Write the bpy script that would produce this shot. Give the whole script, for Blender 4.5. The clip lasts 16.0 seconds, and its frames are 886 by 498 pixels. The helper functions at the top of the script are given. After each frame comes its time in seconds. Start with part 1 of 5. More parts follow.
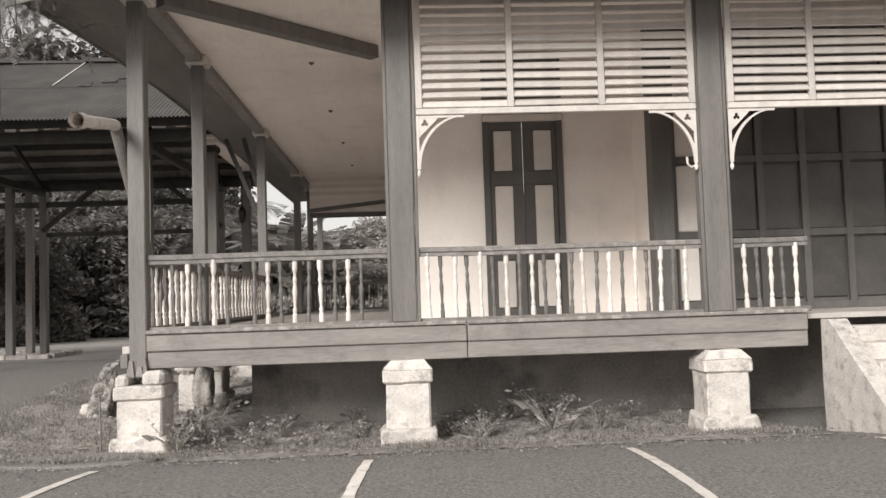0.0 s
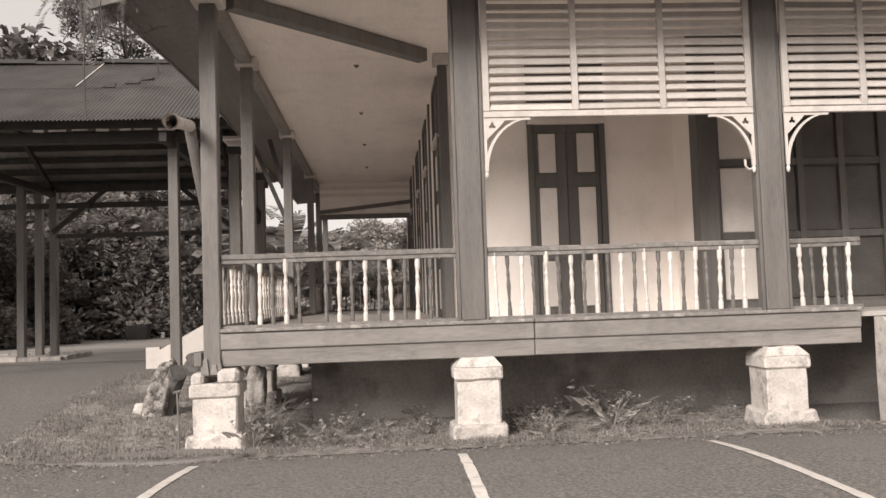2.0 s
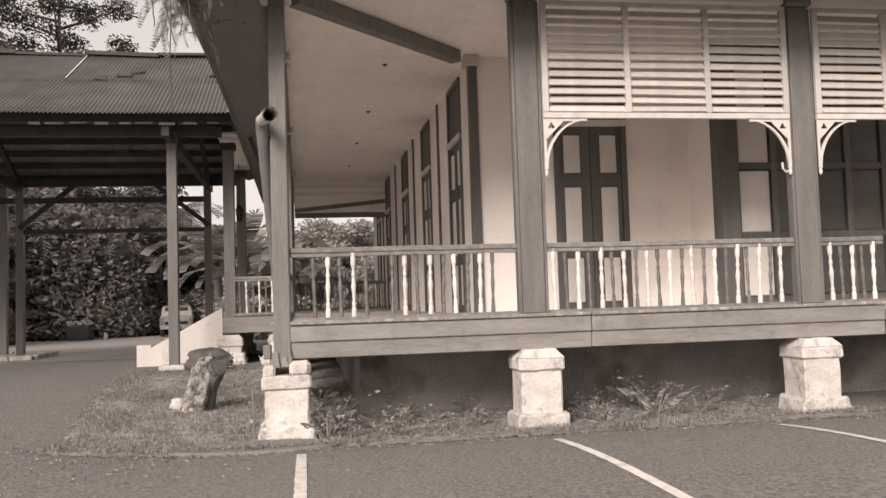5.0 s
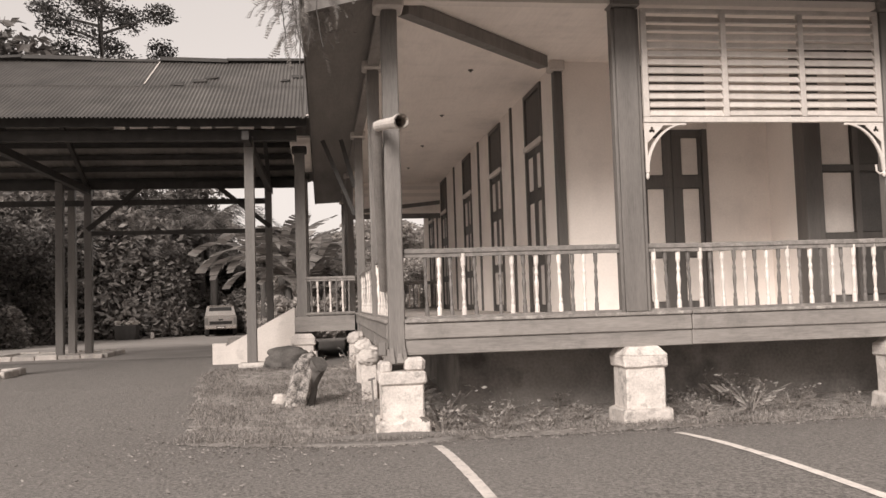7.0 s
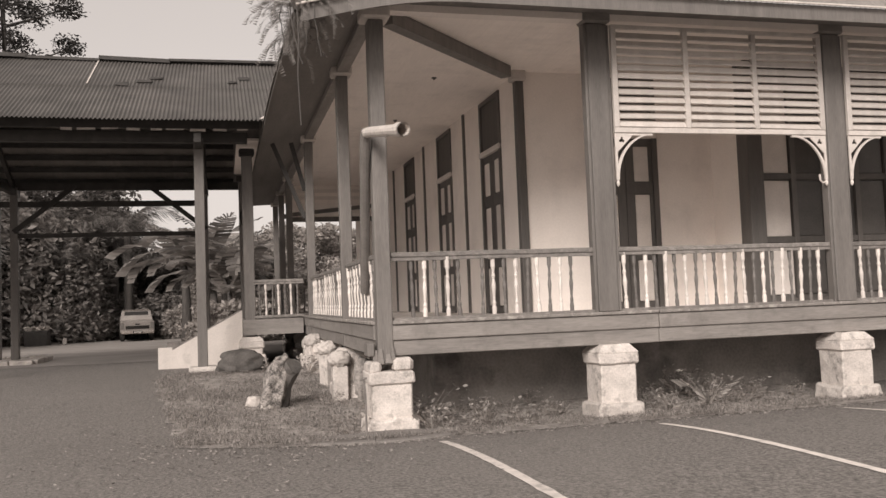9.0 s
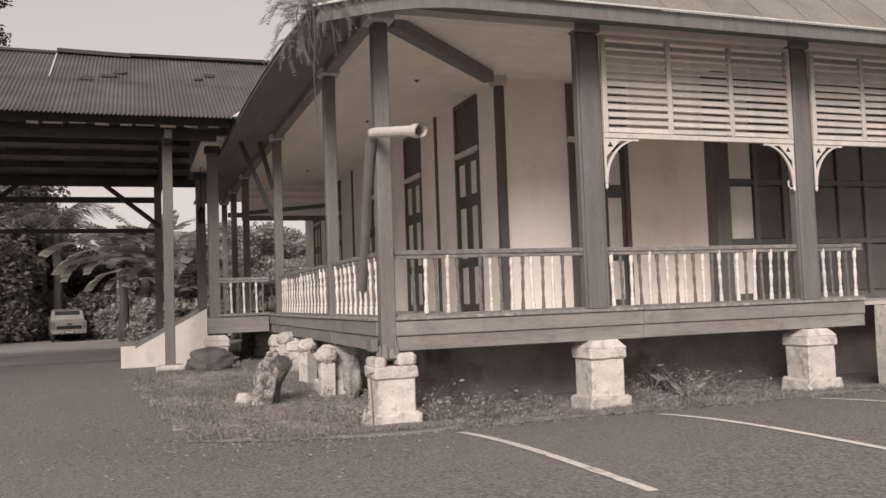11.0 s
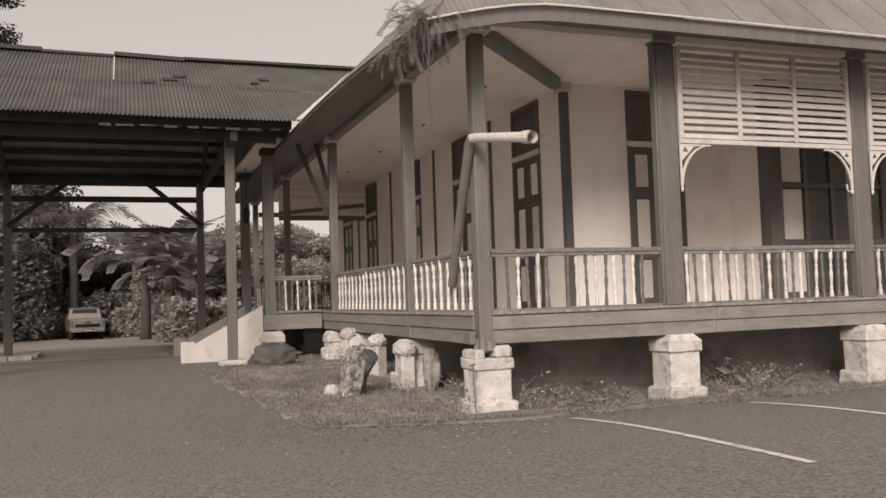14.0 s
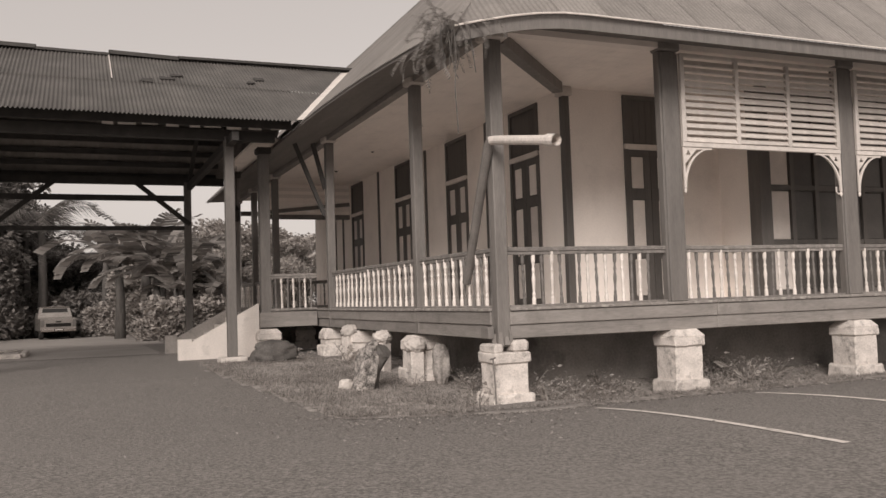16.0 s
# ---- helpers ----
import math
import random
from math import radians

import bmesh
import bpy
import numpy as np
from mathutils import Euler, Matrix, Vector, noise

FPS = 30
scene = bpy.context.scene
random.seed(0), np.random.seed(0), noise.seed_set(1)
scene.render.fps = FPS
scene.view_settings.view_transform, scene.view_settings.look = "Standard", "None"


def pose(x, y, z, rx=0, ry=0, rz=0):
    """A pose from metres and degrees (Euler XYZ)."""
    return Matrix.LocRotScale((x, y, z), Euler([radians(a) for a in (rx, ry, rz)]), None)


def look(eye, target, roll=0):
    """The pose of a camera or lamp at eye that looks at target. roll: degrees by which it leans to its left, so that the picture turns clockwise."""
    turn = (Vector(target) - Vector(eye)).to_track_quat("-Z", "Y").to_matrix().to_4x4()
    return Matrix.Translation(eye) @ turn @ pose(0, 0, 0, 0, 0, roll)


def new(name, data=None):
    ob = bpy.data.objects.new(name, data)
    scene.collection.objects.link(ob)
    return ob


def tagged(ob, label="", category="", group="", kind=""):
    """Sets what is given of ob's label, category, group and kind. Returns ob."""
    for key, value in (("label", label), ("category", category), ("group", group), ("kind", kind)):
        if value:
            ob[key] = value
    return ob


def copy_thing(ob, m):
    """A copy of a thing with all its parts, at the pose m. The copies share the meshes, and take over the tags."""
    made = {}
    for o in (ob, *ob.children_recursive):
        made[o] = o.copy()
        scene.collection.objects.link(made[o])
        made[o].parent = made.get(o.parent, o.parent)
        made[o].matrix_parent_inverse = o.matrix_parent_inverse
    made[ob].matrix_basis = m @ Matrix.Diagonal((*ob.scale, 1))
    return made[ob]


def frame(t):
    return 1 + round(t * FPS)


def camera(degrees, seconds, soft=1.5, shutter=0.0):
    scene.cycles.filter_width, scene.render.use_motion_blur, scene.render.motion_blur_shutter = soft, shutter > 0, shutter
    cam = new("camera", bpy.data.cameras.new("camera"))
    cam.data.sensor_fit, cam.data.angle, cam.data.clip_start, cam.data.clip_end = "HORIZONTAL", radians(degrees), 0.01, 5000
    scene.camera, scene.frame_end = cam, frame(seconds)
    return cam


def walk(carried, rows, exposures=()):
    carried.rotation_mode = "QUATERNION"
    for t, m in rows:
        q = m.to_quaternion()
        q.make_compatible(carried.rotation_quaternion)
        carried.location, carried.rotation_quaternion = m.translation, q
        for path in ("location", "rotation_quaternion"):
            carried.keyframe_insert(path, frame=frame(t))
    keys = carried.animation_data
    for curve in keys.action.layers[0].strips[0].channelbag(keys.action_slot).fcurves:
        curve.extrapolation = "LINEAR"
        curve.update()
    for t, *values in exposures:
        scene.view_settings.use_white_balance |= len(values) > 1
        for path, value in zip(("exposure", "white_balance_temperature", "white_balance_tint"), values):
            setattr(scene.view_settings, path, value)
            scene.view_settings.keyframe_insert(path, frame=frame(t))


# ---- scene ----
cam = camera(54.6, 16.0)
METRES, EYE, TILT, LEAN, TURN = 8.4, 1.72, 0.0, 0.0, -2.6
ROWS = [
    (0.0, 0.0, 0.0, 0.0, 0.1, 3.23, 1.83),
    (0.5, -0.0296, -0.0062, 0.0, 0.12, 3.26, 1.78),
    (1.0, -0.0654, -0.0114, -0.0022, 0.14, 3.3, 1.77),
    (1.5, -0.0944, -0.0147, -0.0018, -0.17, 3.36, 1.79),
    (2.0, -0.1272, -0.0226, -0.0015, -1.55, 3.36, 1.9),
    (2.5, -0.1553, -0.0309, -0.0018, -2.46, 3.49, 1.92),
    (3.0, -0.1883, -0.0353, -0.0037, -3.85, 3.43, 2.04),
    (5.5, -0.363, -0.0433, -0.0072, -6.96, 3.34, 1.76),
    (6.0, -0.3962, -0.0479, -0.0054, -6.17, 3.35, 1.71),
    (6.5, -0.4245, -0.0598, -0.0051, -5.64, 3.39, 1.73),
    (7.0, -0.4542, -0.0715, -0.0058, -5.41, 3.42, 1.78),
    (7.5, -0.481, -0.0783, -0.0074, -5.35, 3.44, 1.84),
    (8.0, -0.5136, -0.0831, -0.0051, -7.01, 3.45, 1.98),
    (8.5, -0.541, -0.0877, -0.0026, -9.43, 3.39, 2.17),
    (9.0, -0.5741, -0.0966, -0.0026, -11.69, 3.35, 2.18),
    (9.5, -0.601, -0.0992, -0.0033, -13.33, 3.33, 2.17),
    (12.0, -0.7609, -0.1074, -0.0067, -17.64, 3.22, 1.91),
    (12.5, -0.7906, -0.1065, -0.0079, -17.59, 3.21, 1.89),
    (13.0, -0.8215, -0.1107, -0.0064, -17.58, 3.24, 1.86),
    (13.5, -0.8479, -0.121, -0.0069, -17.53, 3.24, 1.86),
    (14.0, -0.8753, -0.1283, -0.0066, -17.56, 3.26, 1.86),
    (14.5, -0.9017, -0.1306, -0.0092, -18.32, 3.23, 2.0),
    (15.0, -0.9321, -0.1299, -0.0104, -20.09, 3.18, 1.99),
    (15.5, -0.9565, -0.135, -0.0094, -20.31, 3.17, 1.87),
    (16.0, -0.982, -0.1428, -0.0094, -20.26, 3.17, 1.86),
]
walk(cam, [(t, pose(0, 0, EYE, TILT, LEAN, TURN) @ pose(METRES * x, METRES * y, METRES * z, 90 + pitch, roll, yaw)) for t, x, y, z, yaw, pitch, roll in ROWS],
     ((0.0, 0.38, 6100, 4), (1.0, 0.38, 6250, 6), (3.0, 0.36, 6450, 9), (6.0, 0.36, 6500, 10), (8.0, 0.28, 6500, 10), (9.0, 0.12, 6500, 10), (12.5, 0.01, 6500, 10), (16.0, -0.08, 6500, 10)))

# ---- world, sun ----
world = bpy.data.worlds.new("overcast_sky")
scene.world = world
world.use_nodes = True
wn, wl = world.node_tree.nodes, world.node_tree.links
sky = wn.new("ShaderNodeTexSky")
sky.sky_type = "NISHITA"
sky.sun_disc = False
sky.sun_elevation, sky.sun_rotation = radians(30), radians(212)
sky.air_density, sky.dust_density = 1.0, 1.2
grade = wn.new("ShaderNodeHueSaturation")
grade.inputs["Saturation"].default_value = 0.12
tone = wn.new("ShaderNodeMix")
tone.data_type, tone.blend_type = "RGBA", "MULTIPLY"
tone.inputs["Factor"].default_value = 1.0
tone.inputs["B"].default_value = (1.04, 0.93, 0.87, 1)
wl.new(sky.outputs["Color"], grade.inputs["Color"])
wl.new(grade.outputs["Color"], tone.inputs["A"])
veil = wn.new("ShaderNodeMix")
veil.data_type = "RGBA"
veil.inputs["Factor"].default_value = 0.6
veil.inputs["B"].default_value = (4.9, 4.4, 4.05, 1)
wl.new(tone.outputs["Result"], veil.inputs["A"])
wl.new(veil.outputs["Result"], wn["Background"].inputs["Color"])
wn["Background"].inputs["Strength"].default_value = 0.13

sun = new("sun", bpy.data.lights.new("sun", "SUN"))
sun.data.energy, sun.data.angle, sun.data.color = 3.2, radians(26), (1.0, 0.92, 0.86)
sun.matrix_world = look((-14, -22, 15), (0, 0, 0))


# ---- materials ----
def S(v, warm=1.0):
    """The warm grey of a toned print."""
    return (v * (1 + 0.09 * warm), v, v * (1 - 0.07 * warm), 1)


def material(name, dark, light, rough=0.7, scale=6.0, fine=60.0, bump=0.15, metal=0.0, stretch=(1, 1, 1), vary=0.12, stain=0.0, stain_v=0.08, warm=1.0, stain_scale=1.7, edge=0.17, stain_at=0.52):
    m = bpy.data.materials.new(name)
    m.use_nodes = True
    n, l = m.node_tree.nodes, m.node_tree.links
    bsdf = n["Principled BSDF"]
    bsdf.inputs["Metallic"].default_value = metal
    co = n.new("ShaderNodeTexCoord")
    mp = n.new("ShaderNodeMapping")
    mp.inputs["Scale"].default_value = stretch
    l.new(co.outputs["Object"], mp.inputs["Vector"])
    big = n.new("ShaderNodeTexNoise")
    big.inputs["Scale"].default_value, big.inputs["Detail"].default_value = scale, 6
    small = n.new("ShaderNodeTexNoise")
    small.inputs["Scale"].default_value, small.inputs["Detail"].default_value = fine, 4
    l.new(mp.outputs[0], big.inputs["Vector"])
    l.new(mp.outputs[0], small.inputs["Vector"])
    mix = n.new("ShaderNodeMath")
    mix.operation = "MULTIPLY_ADD"
    mix.inputs[1].default_value = 0.45
    l.new(small.outputs["Fac"], mix.inputs[0])
    part_big = n.new("ShaderNodeMath")
    part_big.operation = "MULTIPLY"
    part_big.inputs[1].default_value = 0.55
    l.new(big.outputs["Fac"], part_big.inputs[0])
    l.new(part_big.outputs[0], mix.inputs[2])
    ramp = n.new("ShaderNodeValToRGB")
    ramp.color_ramp.elements[0].position, ramp.color_ramp.elements[1].position = 0.5 - edge, 0.5 + edge
    ramp.color_ramp.elements[0].color, ramp.color_ramp.elements[1].color = S(dark, warm), S(light, warm)
    l.new(mix.outputs[0], ramp.inputs["Fac"])
    colour = ramp.outputs["Color"]
    if stain:
        st = n.new("ShaderNodeTexNoise")
        st.inputs["Scale"].default_value, st.inputs["Detail"].default_value, st.inputs["Roughness"].default_value = stain_scale, 9, 0.68
        l.new(co.outputs["Object"], st.inputs["Vector"])
        sr = n.new("ShaderNodeValToRGB")
        sr.color_ramp.elements[0].position, sr.color_ramp.elements[1].position = stain_at, stain_at + 0.18
        l.new(st.outputs["Fac"], sr.inputs["Fac"])
        f = n.new("ShaderNodeMath")
        f.operation = "MULTIPLY"
        f.inputs[1].default_value = stain
        l.new(sr.outputs["Color"], f.inputs[0])
        mm = n.new("ShaderNodeMix")
        mm.data_type = "RGBA"
        mm.inputs["B"].default_value = S(stain_v, warm)
        l.new(f.outputs[0], mm.inputs["Factor"])
        l.new(colour, mm.inputs["A"])
        colour = mm.outputs["Result"]
    if vary:
        info = n.new("ShaderNodeObjectInfo")
        rng = n.new("ShaderNodeMapRange")
        rng.inputs["To Min"].default_value, rng.inputs["To Max"].default_value = 1 - vary, 1 + vary
        l.new(info.outputs["Random"], rng.inputs["Value"])
        hs = n.new("ShaderNodeHueSaturation")
        l.new(rng.outputs[0], hs.inputs["Value"])
        l.new(colour, hs.inputs["Color"])
        colour = hs.outputs["Color"]
    l.new(colour, bsdf.inputs["Base Color"])
    rr = n.new("ShaderNodeMapRange")
    rr.inputs["To Min"].default_value, rr.inputs["To Max"].default_value = max(0.05, rough - 0.12), min(1, rough + 0.12)
    l.new(small.outputs["Fac"], rr.inputs["Value"])
    l.new(rr.outputs[0], bsdf.inputs["Roughness"])
    b = n.new("ShaderNodeBump")
    b.inputs["Strength"].default_value, b.inputs["Distance"].default_value = bump, 0.02
    l.new(mix.outputs[0], b.inputs["Height"])
    l.new(b.outputs[0], bsdf.inputs["Normal"])
    return m


def leaf_material(name, dark, light, through_light=0.25):
    m = bpy.data.materials.new(name)
    m.use_nodes = True
    n, l = m.node_tree.nodes, m.node_tree.links
    bsdf = n["Principled BSDF"]
    geo = n.new("ShaderNodeNewGeometry")
    ramp = n.new("ShaderNodeValToRGB")
    ramp.color_ramp.elements[0].color, ramp.color_ramp.elements[1].color = S(dark), S(light)
    l.new(geo.outputs["Random Per Island"], ramp.inputs["Fac"])
    l.new(ramp.outputs["Color"], bsdf.inputs["Base Color"])
    bsdf.inputs["Roughness"].default_value = 0.55
    tr = n.new("ShaderNodeBsdfTranslucent")
    l.new(ramp.outputs["Color"], tr.inputs["Color"])
    mx = n.new("ShaderNodeMixShader")
    mx.inputs[0].default_value = through_light
    l.new(bsdf.outputs[0], mx.inputs[1])
    l.new(tr.outputs[0], mx.inputs[2])
    l.new(mx.outputs[0], n["Material Output"].inputs["Surface"])
    return m


GRAIN_X, GRAIN_Y, GRAIN_Z = (0.12, 1, 1), (1, 0.12, 1), (1, 1, 0.12)
M_POST = material("brown_painted_timber", 0.11, 0.19, 0.6, 8, 70, 0.3, stretch=GRAIN_Z, stain=0.4, stain_v=0.17, stain_scale=5)
M_BEAM_X = material("weathered_sill_timber", 0.16, 0.27, 0.7, 8, 60, 0.4, stretch=GRAIN_X, stain=0.5, stain_v=0.11, stain_scale=4)
M_BEAM_Y = material("weathered_side_timber", 0.16, 0.27, 0.7, 8, 60, 0.4, stretch=GRAIN_Y, stain=0.5, stain_v=0.11, stain_scale=4)
M_RAIL = material("worn_rail_paint", 0.12, 0.24, 0.6, 12, 80, 0.4, stain=0.45, stain_v=0.45, stain_scale=9)
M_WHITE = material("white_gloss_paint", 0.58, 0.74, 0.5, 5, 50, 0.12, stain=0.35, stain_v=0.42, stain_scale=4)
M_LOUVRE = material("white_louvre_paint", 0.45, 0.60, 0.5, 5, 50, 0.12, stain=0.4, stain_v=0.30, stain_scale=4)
M_FLAKE = material("flaking_edge_paint", 0.16, 0.30, 0.7, 12, 70, 0.5, stain=0.9, stain_v=0.55, stain_scale=7)
# Near-black panel colour standing in for the unlit hall behind the entrance.
M_DARKPANEL = material("unlit_interior_panel", 0.05, 0.09, 0.35, 3, 40, 0.1)
M_BAL_DARK = material("brown_baluster_paint", 0.10, 0.17, 0.55, 9, 80, 0.2)
M_WALL = material("cream_plaster", 0.74, 0.84, 0.85, 1.3, 30, 0.12, vary=0.0, stain=0.25, stain_v=0.45, stain_scale=1.1)
M_CEIL = material("cream_ceiling_boards", 0.76, 0.86, 0.8, 2, 30, 0.12, stretch=GRAIN_Y, stain=0.22, stain_v=0.4, stain_scale=1.3)
M_DOOR = material("dark_door_timber", 0.075, 0.12, 0.55, 6, 60, 0.2, stretch=GRAIN_Z)
M_PANEL = material("cream_door_panel", 0.55, 0.68, 0.7, 3, 40, 0.1, stain=0.2, stain_v=0.35)
M_PIER = material("limewashed_masonry", 0.42, 0.68, 0.9, 5, 40, 0.7, stain=0.85, stain_v=0.13, stain_scale=6, stain_at=0.53)
M_LIME = material("dull_limewash", 0.48, 0.62, 0.9, 2, 30, 0.3, stain=0.45, stain_v=0.2, stain_scale=2.2, stain_at=0.56)
M_STONE = material("lichen_stone", 0.12, 0.36, 0.95, 5, 30, 1.0, stain=0.4, stain_v=0.5, stain_scale=6)
M_LICHEN = material("lichen_crusted_rock", 0.05, 0.40, 0.95, 11, 55, 1.0, edge=0.10)
M_ROCK = material("dark_boulder", 0.05, 0.13, 0.95, 5, 30, 0.8)
M_CONC = material("stained_concrete", 0.35, 0.55, 0.9, 3, 30, 0.4, stain=0.6, stain_v=0.12, stain_scale=2)
M_APRON = material("dirty_concrete", 0.13, 0.24, 0.95, 3, 30, 0.5, stain=0.6, stain_v=0.07, stain_scale=3)
M_FOUND = material("blotched_foundation_render", 0.18, 0.32, 0.95, 2, 25, 0.5, stain=0.75, stain_v=0.06, stain_scale=1.3)
M_ASPHALT = material("old_asphalt", 0.08, 0.30, 0.92, 34.0, 130, 1.0, vary=0, edge=0.12, stain=0.5, stain_v=0.22, stain_scale=0.45)
M_DRIVE = material("pale_concrete_drive", 0.20, 0.32, 0.9, 0.6, 30, 0.3, vary=0, stain=0.4, stain_v=0.12, stain_scale=0.4)
M_GRAVEL = material("dark_gravel", 0.05, 0.17, 0.95, 3, 40, 0.2, vary=0)
M_SOIL = material("leaf_litter_soil", 0.17, 0.42, 1.0, 9, 110, 0.5, edge=0.12, vary=0)
M_LINE = material("worn_road_paint", 0.6, 0.85, 0.8, 9, 60, 0.3, stain=0.55, stain_v=0.12, stain_scale=7)
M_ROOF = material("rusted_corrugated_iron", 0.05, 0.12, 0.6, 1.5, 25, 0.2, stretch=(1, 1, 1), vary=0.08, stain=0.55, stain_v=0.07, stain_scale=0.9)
# Lighter grey copy of M_ROOF; the daylit look is part of its colour.
M_ROOF_LIT = material("lit_grey_corrugated_iron", 0.15, 0.25, 0.6, 1.5, 25, 0.2, vary=0.12, stain=0.4, stain_v=0.12, stain_scale=0.9)
M_FLASH = material("pale_valley_flashing", 0.55, 0.75, 0.5, 4, 30, 0.2, stain=0.4, stain_v=0.2)
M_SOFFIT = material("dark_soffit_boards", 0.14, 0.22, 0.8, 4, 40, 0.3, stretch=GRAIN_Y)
M_PIPE = material("white_plastic_pipe", 0.5, 0.7, 0.4, 6, 40, 0.1, stain=0.6, stain_v=0.25, stain_scale=7)
M_PIPE_DARK = material("brown_painted_pipe", 0.14, 0.22, 0.5, 6, 40, 0.1, stain=0.4, stain_v=0.1)
M_FLOOR = material("veranda_floor_boards", 0.34, 0.5, 0.6, 4, 50, 0.2, stretch=GRAIN_Y)
M_BARK = material("rough_bark", 0.05, 0.13, 0.95, 6, 40, 1.0, stretch=GRAIN_Z)
M_LEAF = leaf_material("tree_leaf", 0.09, 0.30, 0.4)
# Leaf copy with the brightness of daylight put into its colour.
M_LEAF_L = leaf_material("sunlit_leaf", 0.18, 0.50, 0.4)
M_LEAF_D = leaf_material("dense_dark_leaf", 0.05, 0.20, 0.4)
# Near-black leaf: the backlit silhouette against the sky is put into its colour.
M_LEAF_S = leaf_material("backlit_small_leaf", 0.02, 0.07, 0.2)
M_FERN = leaf_material("fern_leaf", 0.10, 0.30, 0.3)
M_GRASS = leaf_material("dry_grass_blade", 0.08, 0.42, 0.25)
M_CARPAINT = material("silver_car_paint", 0.24, 0.34, 0.3, 2, 90, 0.03, metal=0.5)
M_GLASS = material("dark_car_glass", 0.015, 0.02, 0.15, 2, 40, 0.0)
M_RUBBER = material("black_rubber", 0.02, 0.035, 0.8, 5, 60, 0.2)
M_CHROME = material("bright_bumper_metal", 0.6, 0.7, 0.25, 4, 60, 0.02, metal=1.0)
M_LAMP = material("red_lamp_plastic", 0.10, 0.14, 0.3, 4, 60, 0.0)
M_DARK = material("dark_timber", 0.03, 0.055, 0.75, 6, 50, 0.3, stain=0.3, stain_v=0.09)
# Carport iron in a lighter copy; ground bounce on the underside is in its colour.
M_UNDER = material("bounce_lit_underside_iron", 0.14, 0.26, 0.6, 1.5, 25, 0.1, vary=0.1)
M_IRON = material("black_iron", 0.03, 0.05, 0.5, 8, 60, 0.1, metal=0.6)


# ---- mesh helpers ----
def thing(name, loc=(0, 0, 0), label="", category="", group="", kind=""):
    ob = new(name)
    ob.empty_display_size = 0.2
    ob.location = loc
    return tagged(ob, label, category, group, kind)


def part(name, bm, mat, parent=None, label="", smooth=False, loc=None, kind=""):
    me = bpy.data.meshes.new(name)
    bm.normal_update()
    bm.to_mesh(me)
    bm.free()
    me.materials.append(mat)
    if smooth:
        for p in me.polygons:
            p.use_smooth = True
    return place(name, me, parent, label, loc, kind)


def place(name, me, parent=None, label="", loc=None, kind=""):
    ob = new(name, me)
    ob.parent = parent
    if loc:
        ob.location = loc
    return tagged(ob, label, kind=kind)


def mesh(name, verts, faces, mat, parent=None, label="", smooth=False, kind=""):
    me = bpy.data.meshes.new(name)
    me.from_pydata(verts, [], faces)
    me.materials.append(mat)
    if smooth:
        me.polygons.foreach_set("use_smooth", [True] * len(me.polygons))
    return place(name, me, parent, label, None, kind)


def box(bm, x0, x1, y0, y1, z0, z1, bevel=0.0, taper=0.0):
    geom = bmesh.ops.create_cube(bm, size=1)
    for v in geom["verts"]:
        k = 1 - taper if v.co.z > 0 else 1
        v.co = Vector(((x0 + x1) / 2 + v.co.x * (x1 - x0) * k, (y0 + y1) / 2 + v.co.y * (y1 - y0) * k, (z0 + z1) / 2 + v.co.z * (z1 - z0)))
    if bevel:
        edges = list({e for v in geom["verts"] for e in v.link_edges})
        bmesh.ops.bevel(bm, geom=edges, offset=bevel, segments=1, affect="EDGES")
    return bm


def boxed(*a, **k):
    return box(bmesh.new(), *a, **k)


def bar(bm, a, b, w, h, up=(0, 0, 1)):
    """A squared timber from a to b."""
    a, b = Vector(a), Vector(b)
    d = (b - a).normalized()
    side = d.cross(Vector(up)).normalized()
    top = side.cross(d)
    vs = [bm.verts.new(p + side * sx * w / 2 + top * sz * h / 2) for p in (a, b) for sx, sz in ((-1, -1), (1, -1), (1, 1), (-1, 1))]
    for i in range(4):
        bm.faces.new((vs[i], vs[(i + 1) % 4], vs[4 + (i + 1) % 4], vs[4 + i]))
    bm.faces.new(vs[3::-1])
    bm.faces.new(vs[4:])
    return bm


def lathe(profile, n=8, bm=None):
    bm = bm or bmesh.new()
    rings = [[bm.verts.new((r * math.cos(2 * math.pi * i / n), r * math.sin(2 * math.pi * i / n), z)) for i in range(n)] for r, z in profile]
    for a, b in zip(rings, rings[1:]):
        for i in range(n):
            bm.faces.new((a[i], a[(i + 1) % n], b[(i + 1) % n], b[i]))
    bm.faces.new(rings[0][::-1])
    bm.faces.new(rings[-1])
    return bm


def tube(bm, points, radii, n=8, cap=True):
    rings = []
    pts = [Vector(p) for p in points]
    for i, p in enumerate(pts):
        d = (pts[min(i + 1, len(pts) - 1)] - pts[max(i - 1, 0)]).normalized()
        s = d.cross(Vector((0.31, 0.17, 0.93)))
        s = s.normalized() if s.length > 0.05 else d.cross(Vector((1, 0, 0))).normalized()
        t = d.cross(s)
        r = radii[i] if isinstance(radii, (list, tuple)) else radii
        rings.append([bm.verts.new(p + (s * math.cos(2 * math.pi * k / n) + t * math.sin(2 * math.pi * k / n)) * r) for k in range(n)])
    for a, b in zip(rings, rings[1:]):
        for k in range(n):
            bm.faces.new((a[k], a[(k + 1) % n], b[(k + 1) % n], b[k]))
    if cap:
        bm.faces.new(rings[0][::-1])
        bm.faces.new(rings[-1])
    return bm


